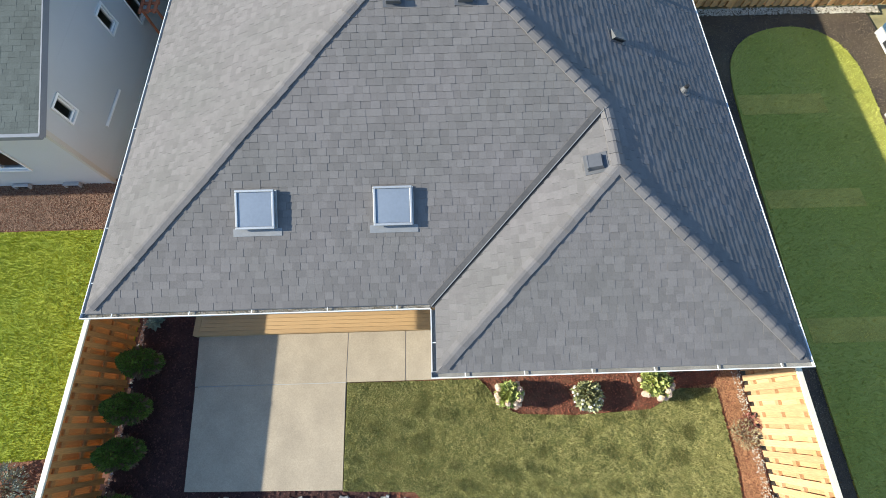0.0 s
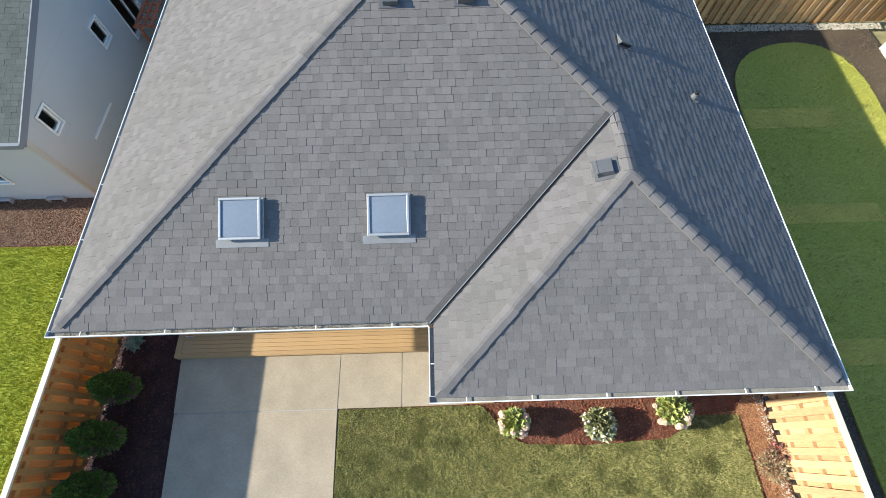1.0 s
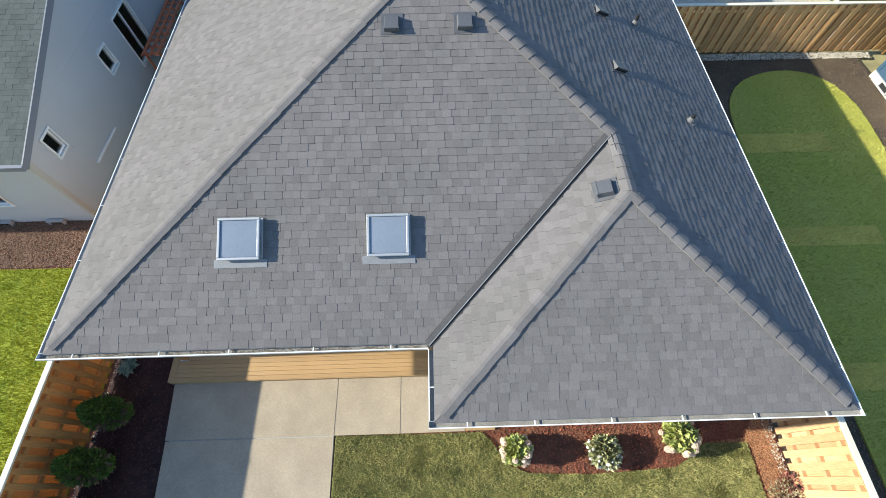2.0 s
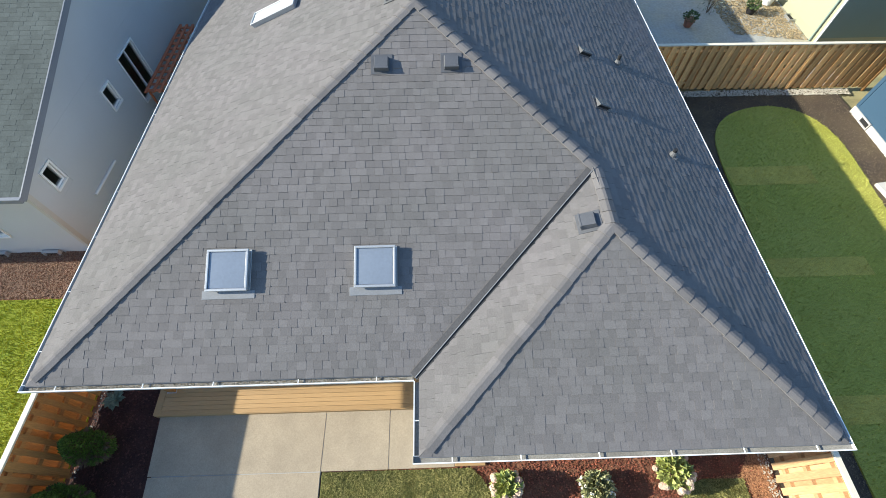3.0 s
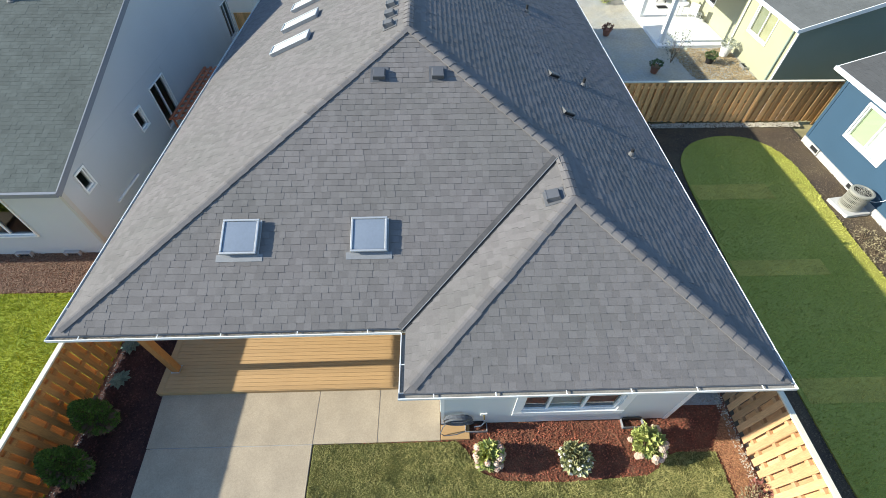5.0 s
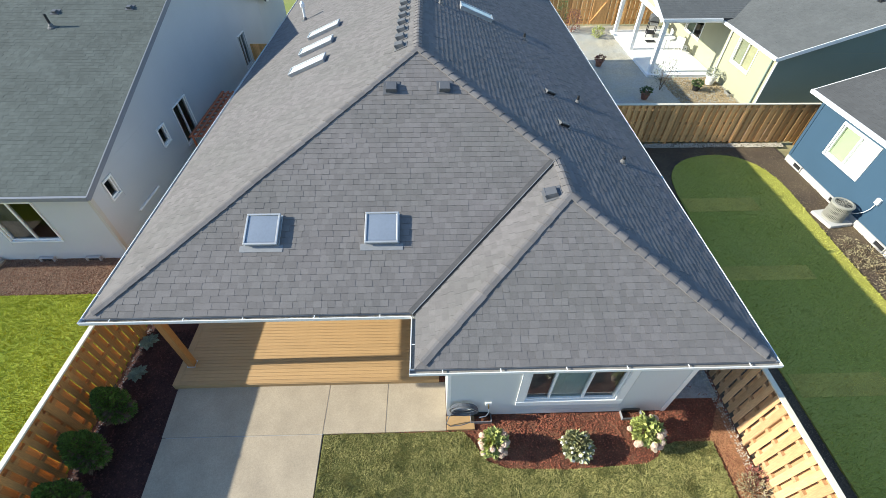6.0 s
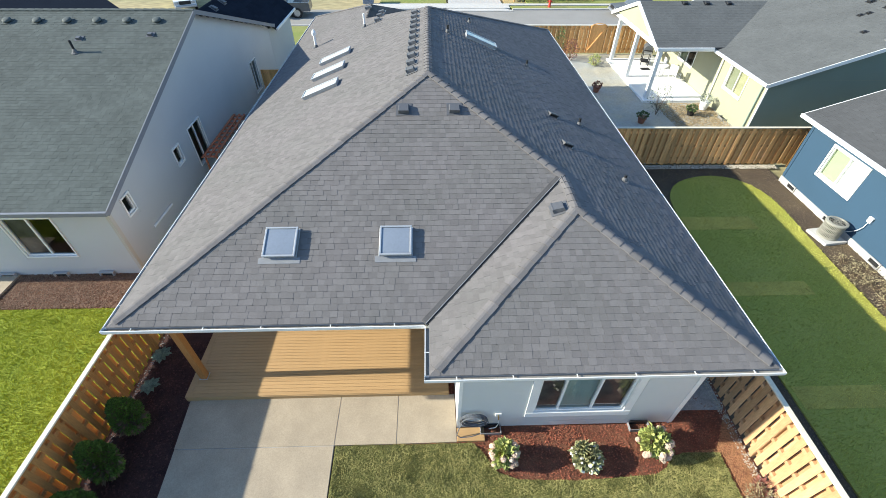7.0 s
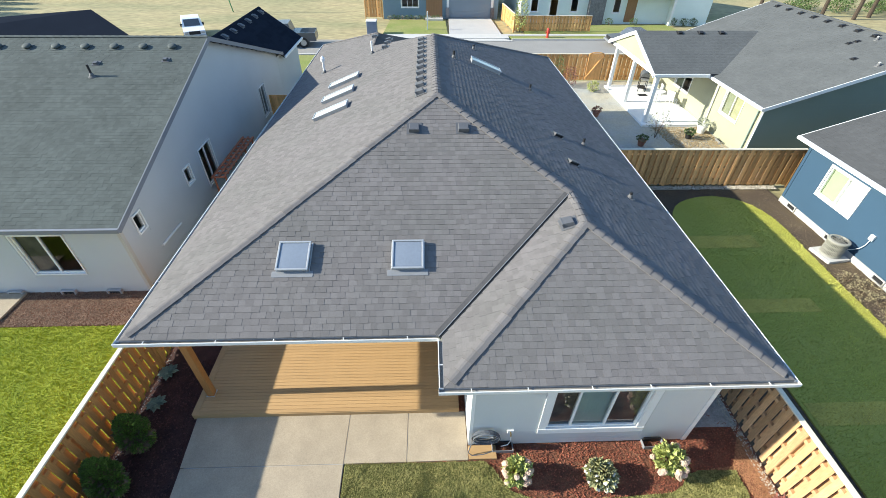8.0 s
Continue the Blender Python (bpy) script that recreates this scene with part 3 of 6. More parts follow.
def caps(parent, p, q, material, exposure=0.235, half=0.115, pitch=PITCH, high=0.043):
    """Folded cap shingles that overlap up a hip or along a ridge, their edges standing clear of the roof."""
    p, q = Vector(p), Vector(q)
    way = (q - p).normalized()
    side = way.cross(Vector((0, 0, 1))).normalized()
    fall = pitch * (1.0 if abs(way.z) < 0.05 else 0.7071)
    n = max(1, round((q - p).length / exposure))
    exposure = (q - p).length / n
    long = exposure * 1.06
    foot = half - 0.035
    prof = [(-half, -half * fall), (-half * 0.22, -half * 0.2 * fall), (half * 0.22, -half * 0.2 * fall), (half, -half * fall)]
    vs = []
    for k, h in ((0, high), (1, high - 0.013)):
        vs += [(x, k * long, z + h) for x, z in prof]
        vs += [(-half, k * long, -half * fall + h - 0.014), (-foot, k * long, -foot * fall + h - 0.014), (foot, k * long, -foot * fall + h - 0.014), (half, k * long, -half * fall + h - 0.014)]
        vs += [(-foot, k * long, -foot * fall - 0.006), (foot, k * long, -foot * fall - 0.006)]
    fs = [(0, 4, 14, 10), (3, 13, 17, 7), (4, 5, 15, 14), (6, 7, 17, 16), (5, 8, 18, 15), (9, 6, 16, 19), (0, 1, 2, 3, 7, 6, 5, 4), (5, 6, 9, 8), (14, 15, 16, 17, 13, 12, 11, 10), (18, 19, 16, 15)]
    fs += [(i, i + 1, 11 + i, 10 + i) for i in range(3)]
    me = Shape().add(vs, fs).mesh("ridge_cap")
    turn = Matrix((side, way, side.cross(way))).transposed().to_4x4()
    for i in range(n):
        c = part("ridge_cap", me, material, parent)
        c.matrix_basis = Matrix.Translation(p + way * (i * exposure) + side * rng.uniform(-0.006, 0.006)) @ turn @ Matrix.Rotation(rng.uniform(-0.025, 0.025), 4, "Z")


def ridge_z(v):
    return ZE + PITCH * v


caps(roof, (-L + 0.2, 0.2, ridge_z(0.2)), (XR, TOP, ridge_z(TOP)), SHINGLE)
caps(roof, (A, A, ridge_z(A)), (XR, TOP, ridge_z(TOP)), SHINGLE)
caps(roof, (A2 - 0.2, -B + 0.2, ridge_z(0.2)), (A, A - B, ridge_z(A)), SHINGLE)
caps(roof, (0.2, -B + 0.2, ridge_z(0.2)), (A, A - B, ridge_z(A)), SHINGLE)
caps(roof, (A, A - B, ridge_z(A)), (A, A, ridge_z(A)), SHINGLE)
caps(roof, (XR, TOP, ridge_z(TOP)), (XR, fy, ridge_z(TOP)), SHINGLE)
caps(roof, (A2 - EDGE, YR - EDGE, ridge_z(EDGE)), (XR, fy, ridge_z(TOP)), SHINGLE)
caps(roof, (-L + EDGE, YL - EDGE, ridge_z(EDGE)), (-L + WL, YL - WL, ridge_z(WL)), SHINGLE)

# open metal valley between the main front and the wing
va, vb = Vector((0.03, 0.03, ridge_z(0.03))), Vector((A - 0.02, A - 0.02, ridge_z(A - 0.02)))
flat_side = Vector((1, -1, 0)).normalized()
def valley_strip(d0, d1, h0, h1):
    """A band that runs up the valley; d is measured across it, positive on the wing's side."""
    lift0, lift1 = Vector((0, 0, h0)), Vector((0, 0, h1))
    a, b = flat_side * d0, flat_side * d1
    return Shape().slab([va + a + lift0, vb + a + lift0, vb + b + lift1, va + b + lift1][::-1], 0.03)


valley_flashing = part("valley_flashing", valley_strip(-0.115, -0.012, 0.066, 0.04), VALLEY, roof, "dark metal valley flashing")
part("valley_groove", valley_strip(-0.011, 0.03, 0.022, 0.026), BLACK, valley_flashing, "black open groove of the valley")
part("valley_edge", valley_strip(-0.02, -0.008, 0.048, 0.048), APRON, valley_flashing, "pale folded metal edge")


def gutter(parent, p, q, out, ends=(0, 0)):
    """A channel with a rolled outer lip, hung by straps, along an eave."""
    p, q, out = Vector(p), Vector(q), Vector((*out, 0))
    way = (q - p).normalized()
    prof = [(0.0, 0.02), (-0.004, -0.05), (-0.024, -0.09), (-0.09, -0.095), (-0.112, -0.09), (-0.112, 0.01), (-0.107, 0.01), (-0.107, -0.082), (-0.09, -0.088), (-0.026, -0.084), (-0.011, -0.048), (-0.008, 0.008), (-0.016, 0.008), (-0.016, 0.02)]
    vs = [c + out * d + Vector((0, 0, z)) for c in (p, q) for d, z in prof]
    n = len(prof)
    fs = [(i, (i + 1) % n, n + (i + 1) % n, n + i) for i in range(n)]
    g = part("gutter", Shape().add(vs, fs + [tuple(range(n)), tuple(range(2 * n - 1, n - 1, -1))]), WHITE, parent, "white aluminium gutter")
    silt_z = -0.036 - 0.004 * abs(out.x)
    bed = [p + out * d + way * 0.01 + Vector((0, 0, silt_z)) for d in (-0.018, -0.103)] + [q + out * d - way * 0.01 + Vector((0, 0, silt_z)) for d in (-0.103, -0.018)]
    part("silt", Shape().slab(bed, 0.02), SILT, g, "brown silt lying in the gutter")
    plate = [(0.0, 0.02), (-0.004, -0.05), (-0.024, -0.09), (-0.09, -0.095), (-0.112, -0.09), (-0.112, 0.01)]
    for on, c, k in ((ends[0], p, -1), (ends[1], q, 1)):
        if on:
            rim = [c + out * d + way * (k * e) + Vector((0, 0, z)) for e in (0.001, 0.005) for d, z in plate]
            part("end_cap", Shape().add(rim, [tuple(range(6)), tuple(range(11, 5, -1))] + [(i, 6 + i, 6 + (i + 1) % 6, (i + 1) % 6) for i in range(6)]), WHITE, g)
    length = (q - p).length
    strap = Shape()
    k = max(1, round(length / 1.15))
    m = Matrix((way, out, Vector((0, 0, 1)))).transposed().to_4x4()
    strap.box(-0.008, 0.008, -0.108, 0.002, -0.006, 0.006, 0.002)
    me = strap.mesh("gutter_strap")
    for i in range(k):
        o = part("gutter_strap", me, WHITE, g)
        o.matrix_basis = Matrix.Translation(p + way * (length * (i + 0.5 + rng.uniform(-0.06, 0.06)) / k) + Vector((0, 0, 0.008))) @ m
    return g


gz = ZE + 0.005
gutter(house, (-L, 0, gz), (0.0, 0, gz), (0, -1), (1, 0))
gutter(house, (0, -B, gz), (A2, -B, gz), (0, -1), (1, 1))
gutter(house, (0.0, -B + 0.113, gz), (0.0, -0.002, gz), (-1, 0))
gutter(house, (A2, -B + 0.113, gz), (A2, YR, gz), (1, 0))
gutter(house, (-L, 0.113, gz), (-L, YL, gz), (-1, 0))
fascia = Shape()
fascia.box(-L + 0.116, 0.117, 0.116, 0.14, ZE - 0.2, ZE + 0.02).box(0.117, A2 - 0.116, -B + 0.116, -B + 0.14, ZE - 0.2, ZE + 0.02).box(0.117, 0.14, -B + 0.14, 0.14, ZE - 0.2, ZE + 0.02)
fascia.box(A2 - 0.14, A2 - 0.116, -B + 0.14, YR - 0.14, ZE - 0.2, ZE + 0.02).box(-L + 0.116, -L + 0.14, 0.14, YL - 0.14, ZE - 0.2, ZE + 0.02)
part("fascia", fascia, WHITE, house)
soffit = Shape().box(-L + 0.14, 0.14, 0.14, 3.4, ZE - 0.2, ZE - 0.18).box(0.14, A2 - 0.14, -B + 0.14, 3.4, ZE - 0.2, ZE - 0.18).box(-L + 0.14, A2 - 0.14, 3.4, YR - 0.1, ZE - 0.2, ZE - 0.18)
part("soffit", soffit, WHITE, house, "white boarded soffit")

for strip in (Shape().box(-L + EDGE, EDGE - 0.008, EDGE - 0.008, EDGE - 0.003, ZE - 0.04, ridge_z(EDGE) - 0.004), Shape().box(EDGE, A2 - EDGE, EDGE - B - 0.008, EDGE - B - 0.003, ZE - 0.04, ridge_z(EDGE) - 0.004),
                   Shape().box(EDGE - 0.008, EDGE - 0.003, EDGE - B, EDGE - 0.01, ZE - 0.04, ridge_z(EDGE) - 0.004)):
    part("drip_edge", strip, APRON, roof, "grey metal drip edge")

# walls
WX0, WX1, WY = 0.68, 5.7, -0.6
HZ = ZE - 0.2
rear = Wall((WX0, WY), (1, 0), (0, -1))
hole = [(1.68, 3.7, 0.63, 2.12)]
backing, laps = Shape(), Shape()
span = lambda z: (0.0, WX1 - WX0)
rear.body(backing, span, -0.1, HZ, hole)
rear.laps(laps, lambda z: (0.075, WX1 - WX0 - 0.075), 0.0, HZ, [(1.5, 3.9, 0.25, 2.35)])
for wall, holes, n in ((Wall((WX1, WY + 0.15), (0, 1), (1, 0)), [], YR - 0.65 - WY), (Wall((WX0, WY + 0.15), (0, 1), (-1, 0)), [], 3.9 - 0.15), (Wall((-5.66, 3.3), (1, 0), (0, -1)), [], 6.34), (Wall((-5.66, 3.45), (0, 1), (-1, 0)), [], 17.6), (Wall((-5.66, YR - 0.5), (1, 0), (0, 1)), [], 11.36)):
    part("wall", wall.body(Shape(), lambda z: (0.0, n), -0.1, HZ, holes), GREY_WALL, house)
    wall.laps(laps, lambda z: (0.0, n), 0.3, HZ, holes)
part("wall", backing, GREY_WALL, house)
part("siding", laps, GREY_WALL, house, "pale grey lapped siding")
for u0, u1 in ((0.0, 0.075), (WX1 - WX0 - 0.075, WX1 - WX0)):
    part("corner_board", rear.block(Shape(), u0, u1, 0.0, 0.022, -0.1, HZ), WHITE, house)
part("corner_board", Shape().box(WX1 + 0.001, WX1 + 0.023, WY - 0.022, WY + 0.12, -0.1, HZ), WHITE, house)
rear.window(house, 1.68, 3.7, 0.63, 2.12, 3, 0.17, blind=(0, 1, 2), cloth=(SCREEN, BLIND, SCREEN), shares=[0, 0.27, 0.64, 1])
part("floor", Shape().box(-5.5, 5.54, 3.5, 18.5, 0.2, 0.3).box(0.84, 5.54, -0.44, 3.49, 0.2, 0.3), INTERIOR, house)


# ------------------------------------------------ covered deck
deck = thing("deck", "low tan composite deck under the roof's open corner", "deck", kind="structure")
DX0, DX1, DY0, DY1 = -5.8, 0.52, 0.2, 3.28
frame_shape = Shape().box(DX0, DX1, DY0 - 0.012, DY0 + 0.02, -0.05, 0.128, 0.004).box(DX0 - 0.012, DX0 + 0.02, DY0 + 0.022, DY1, -0.05, 0.128, 0.004)
part("skirt_board", frame_shape, DECKING, deck, "tan fascia board of the deck")
bw = 0.093
n = int((DY1 - DY0) / bw)
me = Shape().box(DX0 + 0.14, DX1, 0.002, bw - 0.002, 0.125, 0.15, 0.0015).mesh("board")
for i in range(n):
    part("board", me, DECKING, deck).matrix_basis = pose(0, DY0 + i * bw, 0)
part("board", Shape().box(DX0 - 0.012, DX0 + 0.135, DY0, DY0 + n * bw, 0.125, 0.15, 0.003), DECKING, deck)
timber_step = solid("timber_step", Shape().box(0.675, 1.3, -0.955, -0.645, -0.06, 0.03, 0.008), DECKING, "tan timber step board at the patio's end", "step")
porch_post = thing("porch_post", "square orange-stained cedar post carrying the deck roof", "post")
part("post", Shape().box(-5.62, -5.46, 0.68, 0.84, 0.15, ZE - 0.44, 0.008), POST, porch_post)
part("base_plate", Shape().box(-5.64, -5.44, 0.66, 0.86, 0.15, 0.162, 0.003), GALV, porch_post)
porch_beam = solid("porch_beam", Shape().box(-5.66, WX0 - 0.01, 0.69, 0.83, ZE - 0.44, ZE - 0.2, 0.006).box(-5.62, -5.48, 0.835, 3.28, ZE - 0.44, ZE - 0.2, 0.006), POST, "stained cedar beam under the deck roof", "beam")


# ------------------------------------------------ fences
def fence(p, q, z1, material, label, rail_side=1, pitch=0.12, board=0.142, posts=2.4, cap=True, both=True, group="", gap=0.028, inner=None):
    """Posts, three rails, and upright boards that stand on one side and the other in turn."""
    p, q = Vector((*p, 0)), Vector((*q, 0))
    way = (q - p).normalized()
    side = Vector((-way.y, way.x, 0))
    base = Matrix((way, side, Vector((0, 0, 1)))).transposed().to_4x4()
    length = (q - p).length
    f = thing("fence", label, "fence", p, group=group)
    f.matrix_basis = Matrix.Translation(p) @ base
    post = Shape().box(-0.045, 0.045, -0.045, 0.045, -0.1, z1 - 0.02, 0.005).mesh("post")
    k = max(1, round(length / posts))
    for i in range(k + 1):
        part("post", post, material, f).matrix_basis = pose(length * i / k, 0, 0)
    for z in (0.3, z1 * 0.52, z1 - 0.22):
        part("rail", Shape().box(0.0, length, 0.0095 - gap, gap - 0.0095, z - 0.045, z + 0.045, 0.004), material, f)
    shapes = [Shape().box(-w / 2, w / 2, -0.009, 0.009, 0.05, z1 - 0.03, 0.003).mesh("board") for w in (board, inner or board)]
    n = int(length / pitch)
    for i in range(n):
        o = part("board", shapes[i % 2], material, f)
        s = 1 if (i % 2 == 0 or not both) else -1
        o.matrix_basis = pose((i + 0.5) * length / n + rng.uniform(-0.006, 0.006), s * rail_side * gap, rng.uniform(-0.008, 0.008), 0, 0, rng.uniform(-0.6, 0.6))
    if cap:
        part("cap_rail", Shape().box(-0.03, length + 0.03, -0.055, 0.055, z1 - 0.028, z1 + 0.012, 0.006), CAPRAIL, f, "cap rail with sun glare in its pale colour")
    return f


fence((-7.25, -6.2), (-7.25, 4.4), 1.6, CEDAR, "orange-brown shadowbox cedar fence with pale cap rail", 1, 0.112, 0.165, gap=0.038, inner=0.114)
fence((7.2, -6.2), (7.2, 10.6), 1.7, FIR, "new honey-coloured shadowbox timber fence with pale cap rail", 1, 0.113, 0.132, gap=0.05, inner=0.152)
fence((7.35, 10.72), (15.6, 10.6), 1.72, WEATHERED, "weathered brown board fence behind the striped lawn", -1, 0.128, 0.165, gap=0.03, inner=0.17)


# ------------------------------------------------ neighbours
def gable_house(name, label, x0, x1, y0, y1, wall_z, axis, pitch, over, wall_mat, roof_mat, holes, lap=0.18, ridge=None, sides="lrfb", dark=None, trim_mat=None):
    """A house with a gable roof. axis: along which the ridge runs. holes: side -> list of (u0, u1, z0, z1, panes)."""
    h = thing(name, label, "house")
    laps = Shape()
    if axis == "y":
        half = (x1 - x0) / 2
    else:
        half = (y1 - y0) / 2
    walls = {"f": (Wall((x0, y0), (1, 0), (0, -1)), x1 - x0, axis == "y"), "b": (Wall((x1, y1), (-1, 0), (0, 1)), x1 - x0, axis == "y"),
             "l": (Wall((x0, y1), (0, -1), (-1, 0)), y1 - y0, axis == "x"), "r": (Wall((x1, y0), (0, 1), (1, 0)), y1 - y0, axis == "x")}
    for key, (w, n, gable) in walls.items():
        hs = [o[:4] for o in holes.get(key, ())]
        full = lambda z, n=n: (0.0, n)
        side_wall = w.body(Shape(), full if key in "fb" else (lambda z, n=n: (0.152, n - 0.152)), -0.1, wall_z, hs)
        own = laps if not (dark and key in dark[0]) else dark[1]
        wide = [(o[0] - 0.09, o[1] + 0.09, o[2] - 0.09, o[3] + 0.11) for o in hs]
        w.laps(own, full, 0.25, wall_z, wide, lap)
        if gable:
            span = lambda z, n=n: (min((z - wall_z) / pitch, n / 2 - 0.001), max(n - (z - wall_z) / pitch, n / 2 + 0.001))
            w.gable(side_wall, n, wall_z, pitch * n / 2 - 0.02)
            w.laps(own, span, wall_z, wall_z + pitch * n / 2 - 0.05, [], lap)
        part("wall", side_wall, wall_mat, h)
        for o in holes.get(key, ()):
            w.window(h, *o[:4], o[4], 0.08 if len(o) < 6 else o[5], blind=o[6] if len(o) > 6 else (), cloth=o[7] if len(o) > 7 else None)
    part("floor", Shape().box(x0 + 0.16, x1 - 0.16, y0 + 0.16, y1 - 0.16, 0.2, 0.3), INTERIOR, h)
    part("siding", laps, wall_mat, h, "lapped siding boards")
    # boards of the unlit sides, their shade painted in by a darker colour
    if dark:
        part("siding", dark[1], dark[2], h, "lapped siding with shade put into its colour")
    ez = wall_z - pitch * over + 0.14
    if axis == "y":
        planes = [Slope((x0 - over, y0 - over), (0, 1), (1, 0), ez, pitch, lambda v: 0.0, lambda v: y1 - y0 + 2 * over, half + over),
                  Slope((x1 + over, y0 - over), (0, 1), (-1, 0), ez, pitch, lambda v: 0.0, lambda v: y1 - y0 + 2 * over, half + over)]
        n = y1 - y0 + 2 * over
    else:
        planes = [Slope((x0 - over, y0 - over), (1, 0), (0, 1), ez, pitch, lambda v: 0.0, lambda v: x1 - x0 + 2 * over, half + over),
                  Slope((x0 - over, y1 + over), (1, 0), (0, -1), ez, pitch, lambda v: 0.0, lambda v: x1 - x0 + 2 * over, half + over)]
        n = x1 - x0 + 2 * over
    decks, field, trim = [], Shape(), Shape()
    for s in planes:
        decks.append(Shape().slab([s.at(0.01, 0.01, -0.004), s.at(n - 0.01, 0.01, -0.004), s.at(n - 0.01, half + over, -0.004), s.at(0.01, half + over, -0.004)], 0.12))
        s.shingles(field, rng=rng, thin=0.0015, lift=0.005, jag=0.004)
        for e in (0.0, n):
            q = [s.at(e, 0, 0.006), s.at(e, half + over, 0.006)]
            d = s.a * (0.03 if e else -0.03)
            trim.add([q[0], q[1], q[1] + d, q[0] + d] + [v - Vector((0, 0, 0.17)) for v in (q[0], q[1], q[1] + d, q[0] + d)], [(0, 1, 2, 3), (7, 6, 5, 4), (0, 4, 5, 1), (1, 5, 6, 2), (2, 6, 7, 3), (3, 7, 4, 0)])
        q = [s.at(-0.03, 0, 0.0), s.at(n + 0.03, 0, 0.0)]
        d = -s.n * 0.09
        trim.add([q[0], q[1], q[1] + d, q[0] + d] + [v - Vector((0, 0, 0.12)) for v in (q[0], q[1], q[1] + d, q[0] + d)], [(0, 1, 2, 3), (7, 6, 5, 4), (0, 4, 5, 1), (1, 5, 6, 2), (2, 6, 7, 3), (3, 7, 4, 0)])
    r = part("roof", decks[0], UNDERLAY, h, "shingled gable roof")
    part("roof_slope", decks[1], UNDERLAY, r)
    tagged(part("shingle_field", field, roof_mat, r), "asphalt shingle courses", kind="stuff")
    part("roof_trim", trim, trim_mat or WHITE, h, "painted fascia and gutter")
    a, b = planes[0].at(0, half + over), planes[0].at(n, half + over)
    caps(r, a, b, roof_mat, 0.3, pitch=pitch)
    return h, planes


pale_house, pale_planes = gable_house("pale_house", "pale grey house with grey shingle gable roof and dark window panes", -21.0, -8.9, 4.6, 21.3, 2.6, "x", 0.325, 0.3, NB_WALL, SHINGLE_OLD,
    {"f": [(9.0, 10.46, 0.77, 2.2, 2, 0.035, (0,), (SCREEN,))], "r": [(0.7, 1.08, 1.72, 2.28, 1, 0.045), (3.95, 4.4, 1.45, 2.05, 1, 0.045), (5.3, 6.35, 0.65, 2.15, 2, 0.03), (12.75, 13.6, 0.45, 1.95, 2, 0.03)]}, trim_mat=RAKE_GREY)
blue_house, blue_planes = gable_house("blue_house", "blue lap-sided house with white trim and dark roof", 14.55, 27.0, -7.0, 9.45, 2.68, "y", 0.36, 0.33, BLUE_WALL, SHINGLE_CHAR,
    {"l": [(1.3, 2.9, 1.12, 2.24, 2, 0.06, (0, 1), (BLIND_GREEN, BLIND_WHITE))]})
shaded_side = Shape()
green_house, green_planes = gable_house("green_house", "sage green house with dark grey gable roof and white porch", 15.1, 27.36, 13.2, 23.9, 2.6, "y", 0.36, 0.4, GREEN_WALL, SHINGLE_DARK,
    {"l": [(7.75, 9.25, 1.15, 2.35, 2, 0.05, (0, 1), (BLIND_OLIVE, BLIND_STRAW)), (2.7, 4.4, 0.9, 2.05, 2, 0.05, (0,), (BLIND_GREEN,))]}, dark=("f", shaded_side, GREEN_SHADE))

# ------------------------------------------------ street
solid("street", flat([(-400, 31.2), (400, 31.2), (400, 36.0), (-400, 36.0)], -0.06, 0.05), ASPHALT, "grey asphalt street of the estate", "road", "structure")
solid("pavement", Shape().box(-5.0, 7.2, 36.1, 37.6, -0.1, 0.05).box(7.2, 400, 37.05, 37.6, -0.1, 0.05), SIDEWALK, "pale concrete pavement along the street", "pavement", "structure")
solid("driveway", flat([(1.9, 37.6), (6.7, 37.6), (6.5, 44.4), (2.1, 44.4)], 0.03, 0.1), DRIVE, "pale concrete driveway of the blue-grey house", "driveway", "structure")
solid("driveway", flat([(1.4, 35.4), (7.4, 35.4), (6.8, 36.1), (1.8, 36.1)], 0.0, 0.1), SIDEWALK, "pale concrete kerb ramp of the driveway", "driveway", "structure")
solid("kerb", Shape().box(7.4, 400, 35.75, 35.95, -0.1, 0.05).box(-5.0, 1.4, 35.75, 35.95, -0.1, 0.05).box(-400, 400, 31.0, 31.2, -0.1, 0.05), SIDEWALK, "pale concrete kerb beside the street", "kerb", "structure")
for q, mat, lab in (([(-4.2, 37.7), (1.75, 37.7), (1.75, 43.6), (-3.9, 43.6)], TURF_STREET, "green front lawn of the blue-grey house"), ([(7.5, 35.98), (60, 35.98), (60, 36.95), (7.2, 36.95)], TURF_STREET, "grass verge beside the pavement"),
                    ([(9.0, 37.7), (24, 37.7), (24, 41.5), (9.0, 41.5)], TURF_STREET, "front lawn of the white house"), ([(-12.5, 25.5), (-6.5, 25.5), (-6.5, 30.9), (-12.5, 30.9)], TURF_STREET, "bright front lawn by the street")):
    solid("lawn", flat(q, 0.02, 0.1), mat, lab, "lawn", "structure")
solid("yard", sheet(7.3, 15.1, 10.8, 24.6, -0.02, 0.3, 0.03, 3), YARD, "grey bare yard behind the sage green house", "yard", "structure")
solid("gravel_strip", sheet(5.72, 7.1, -0.35, 12, 0.0, 0.1, 0.02, 4), GRAVEL, "grey gravel between house and fence", "gravel", "structure")
chips("pebbles", [(6.9, -6), (7.15, -6), (7.15, 2), (6.98, 2)], 1500, 0.0, 0.013, PEBBLE, "pale grey pebbles along the fence foot", 31, "pebbles")
chips("pebbles", [(7.5, 10.35), (15, 10.3), (15, 10.6), (7.5, 10.65)], 2600, -0.01, 0.022, PEBBLE, "pale pebbles along the board fence", 32, "pebbles")
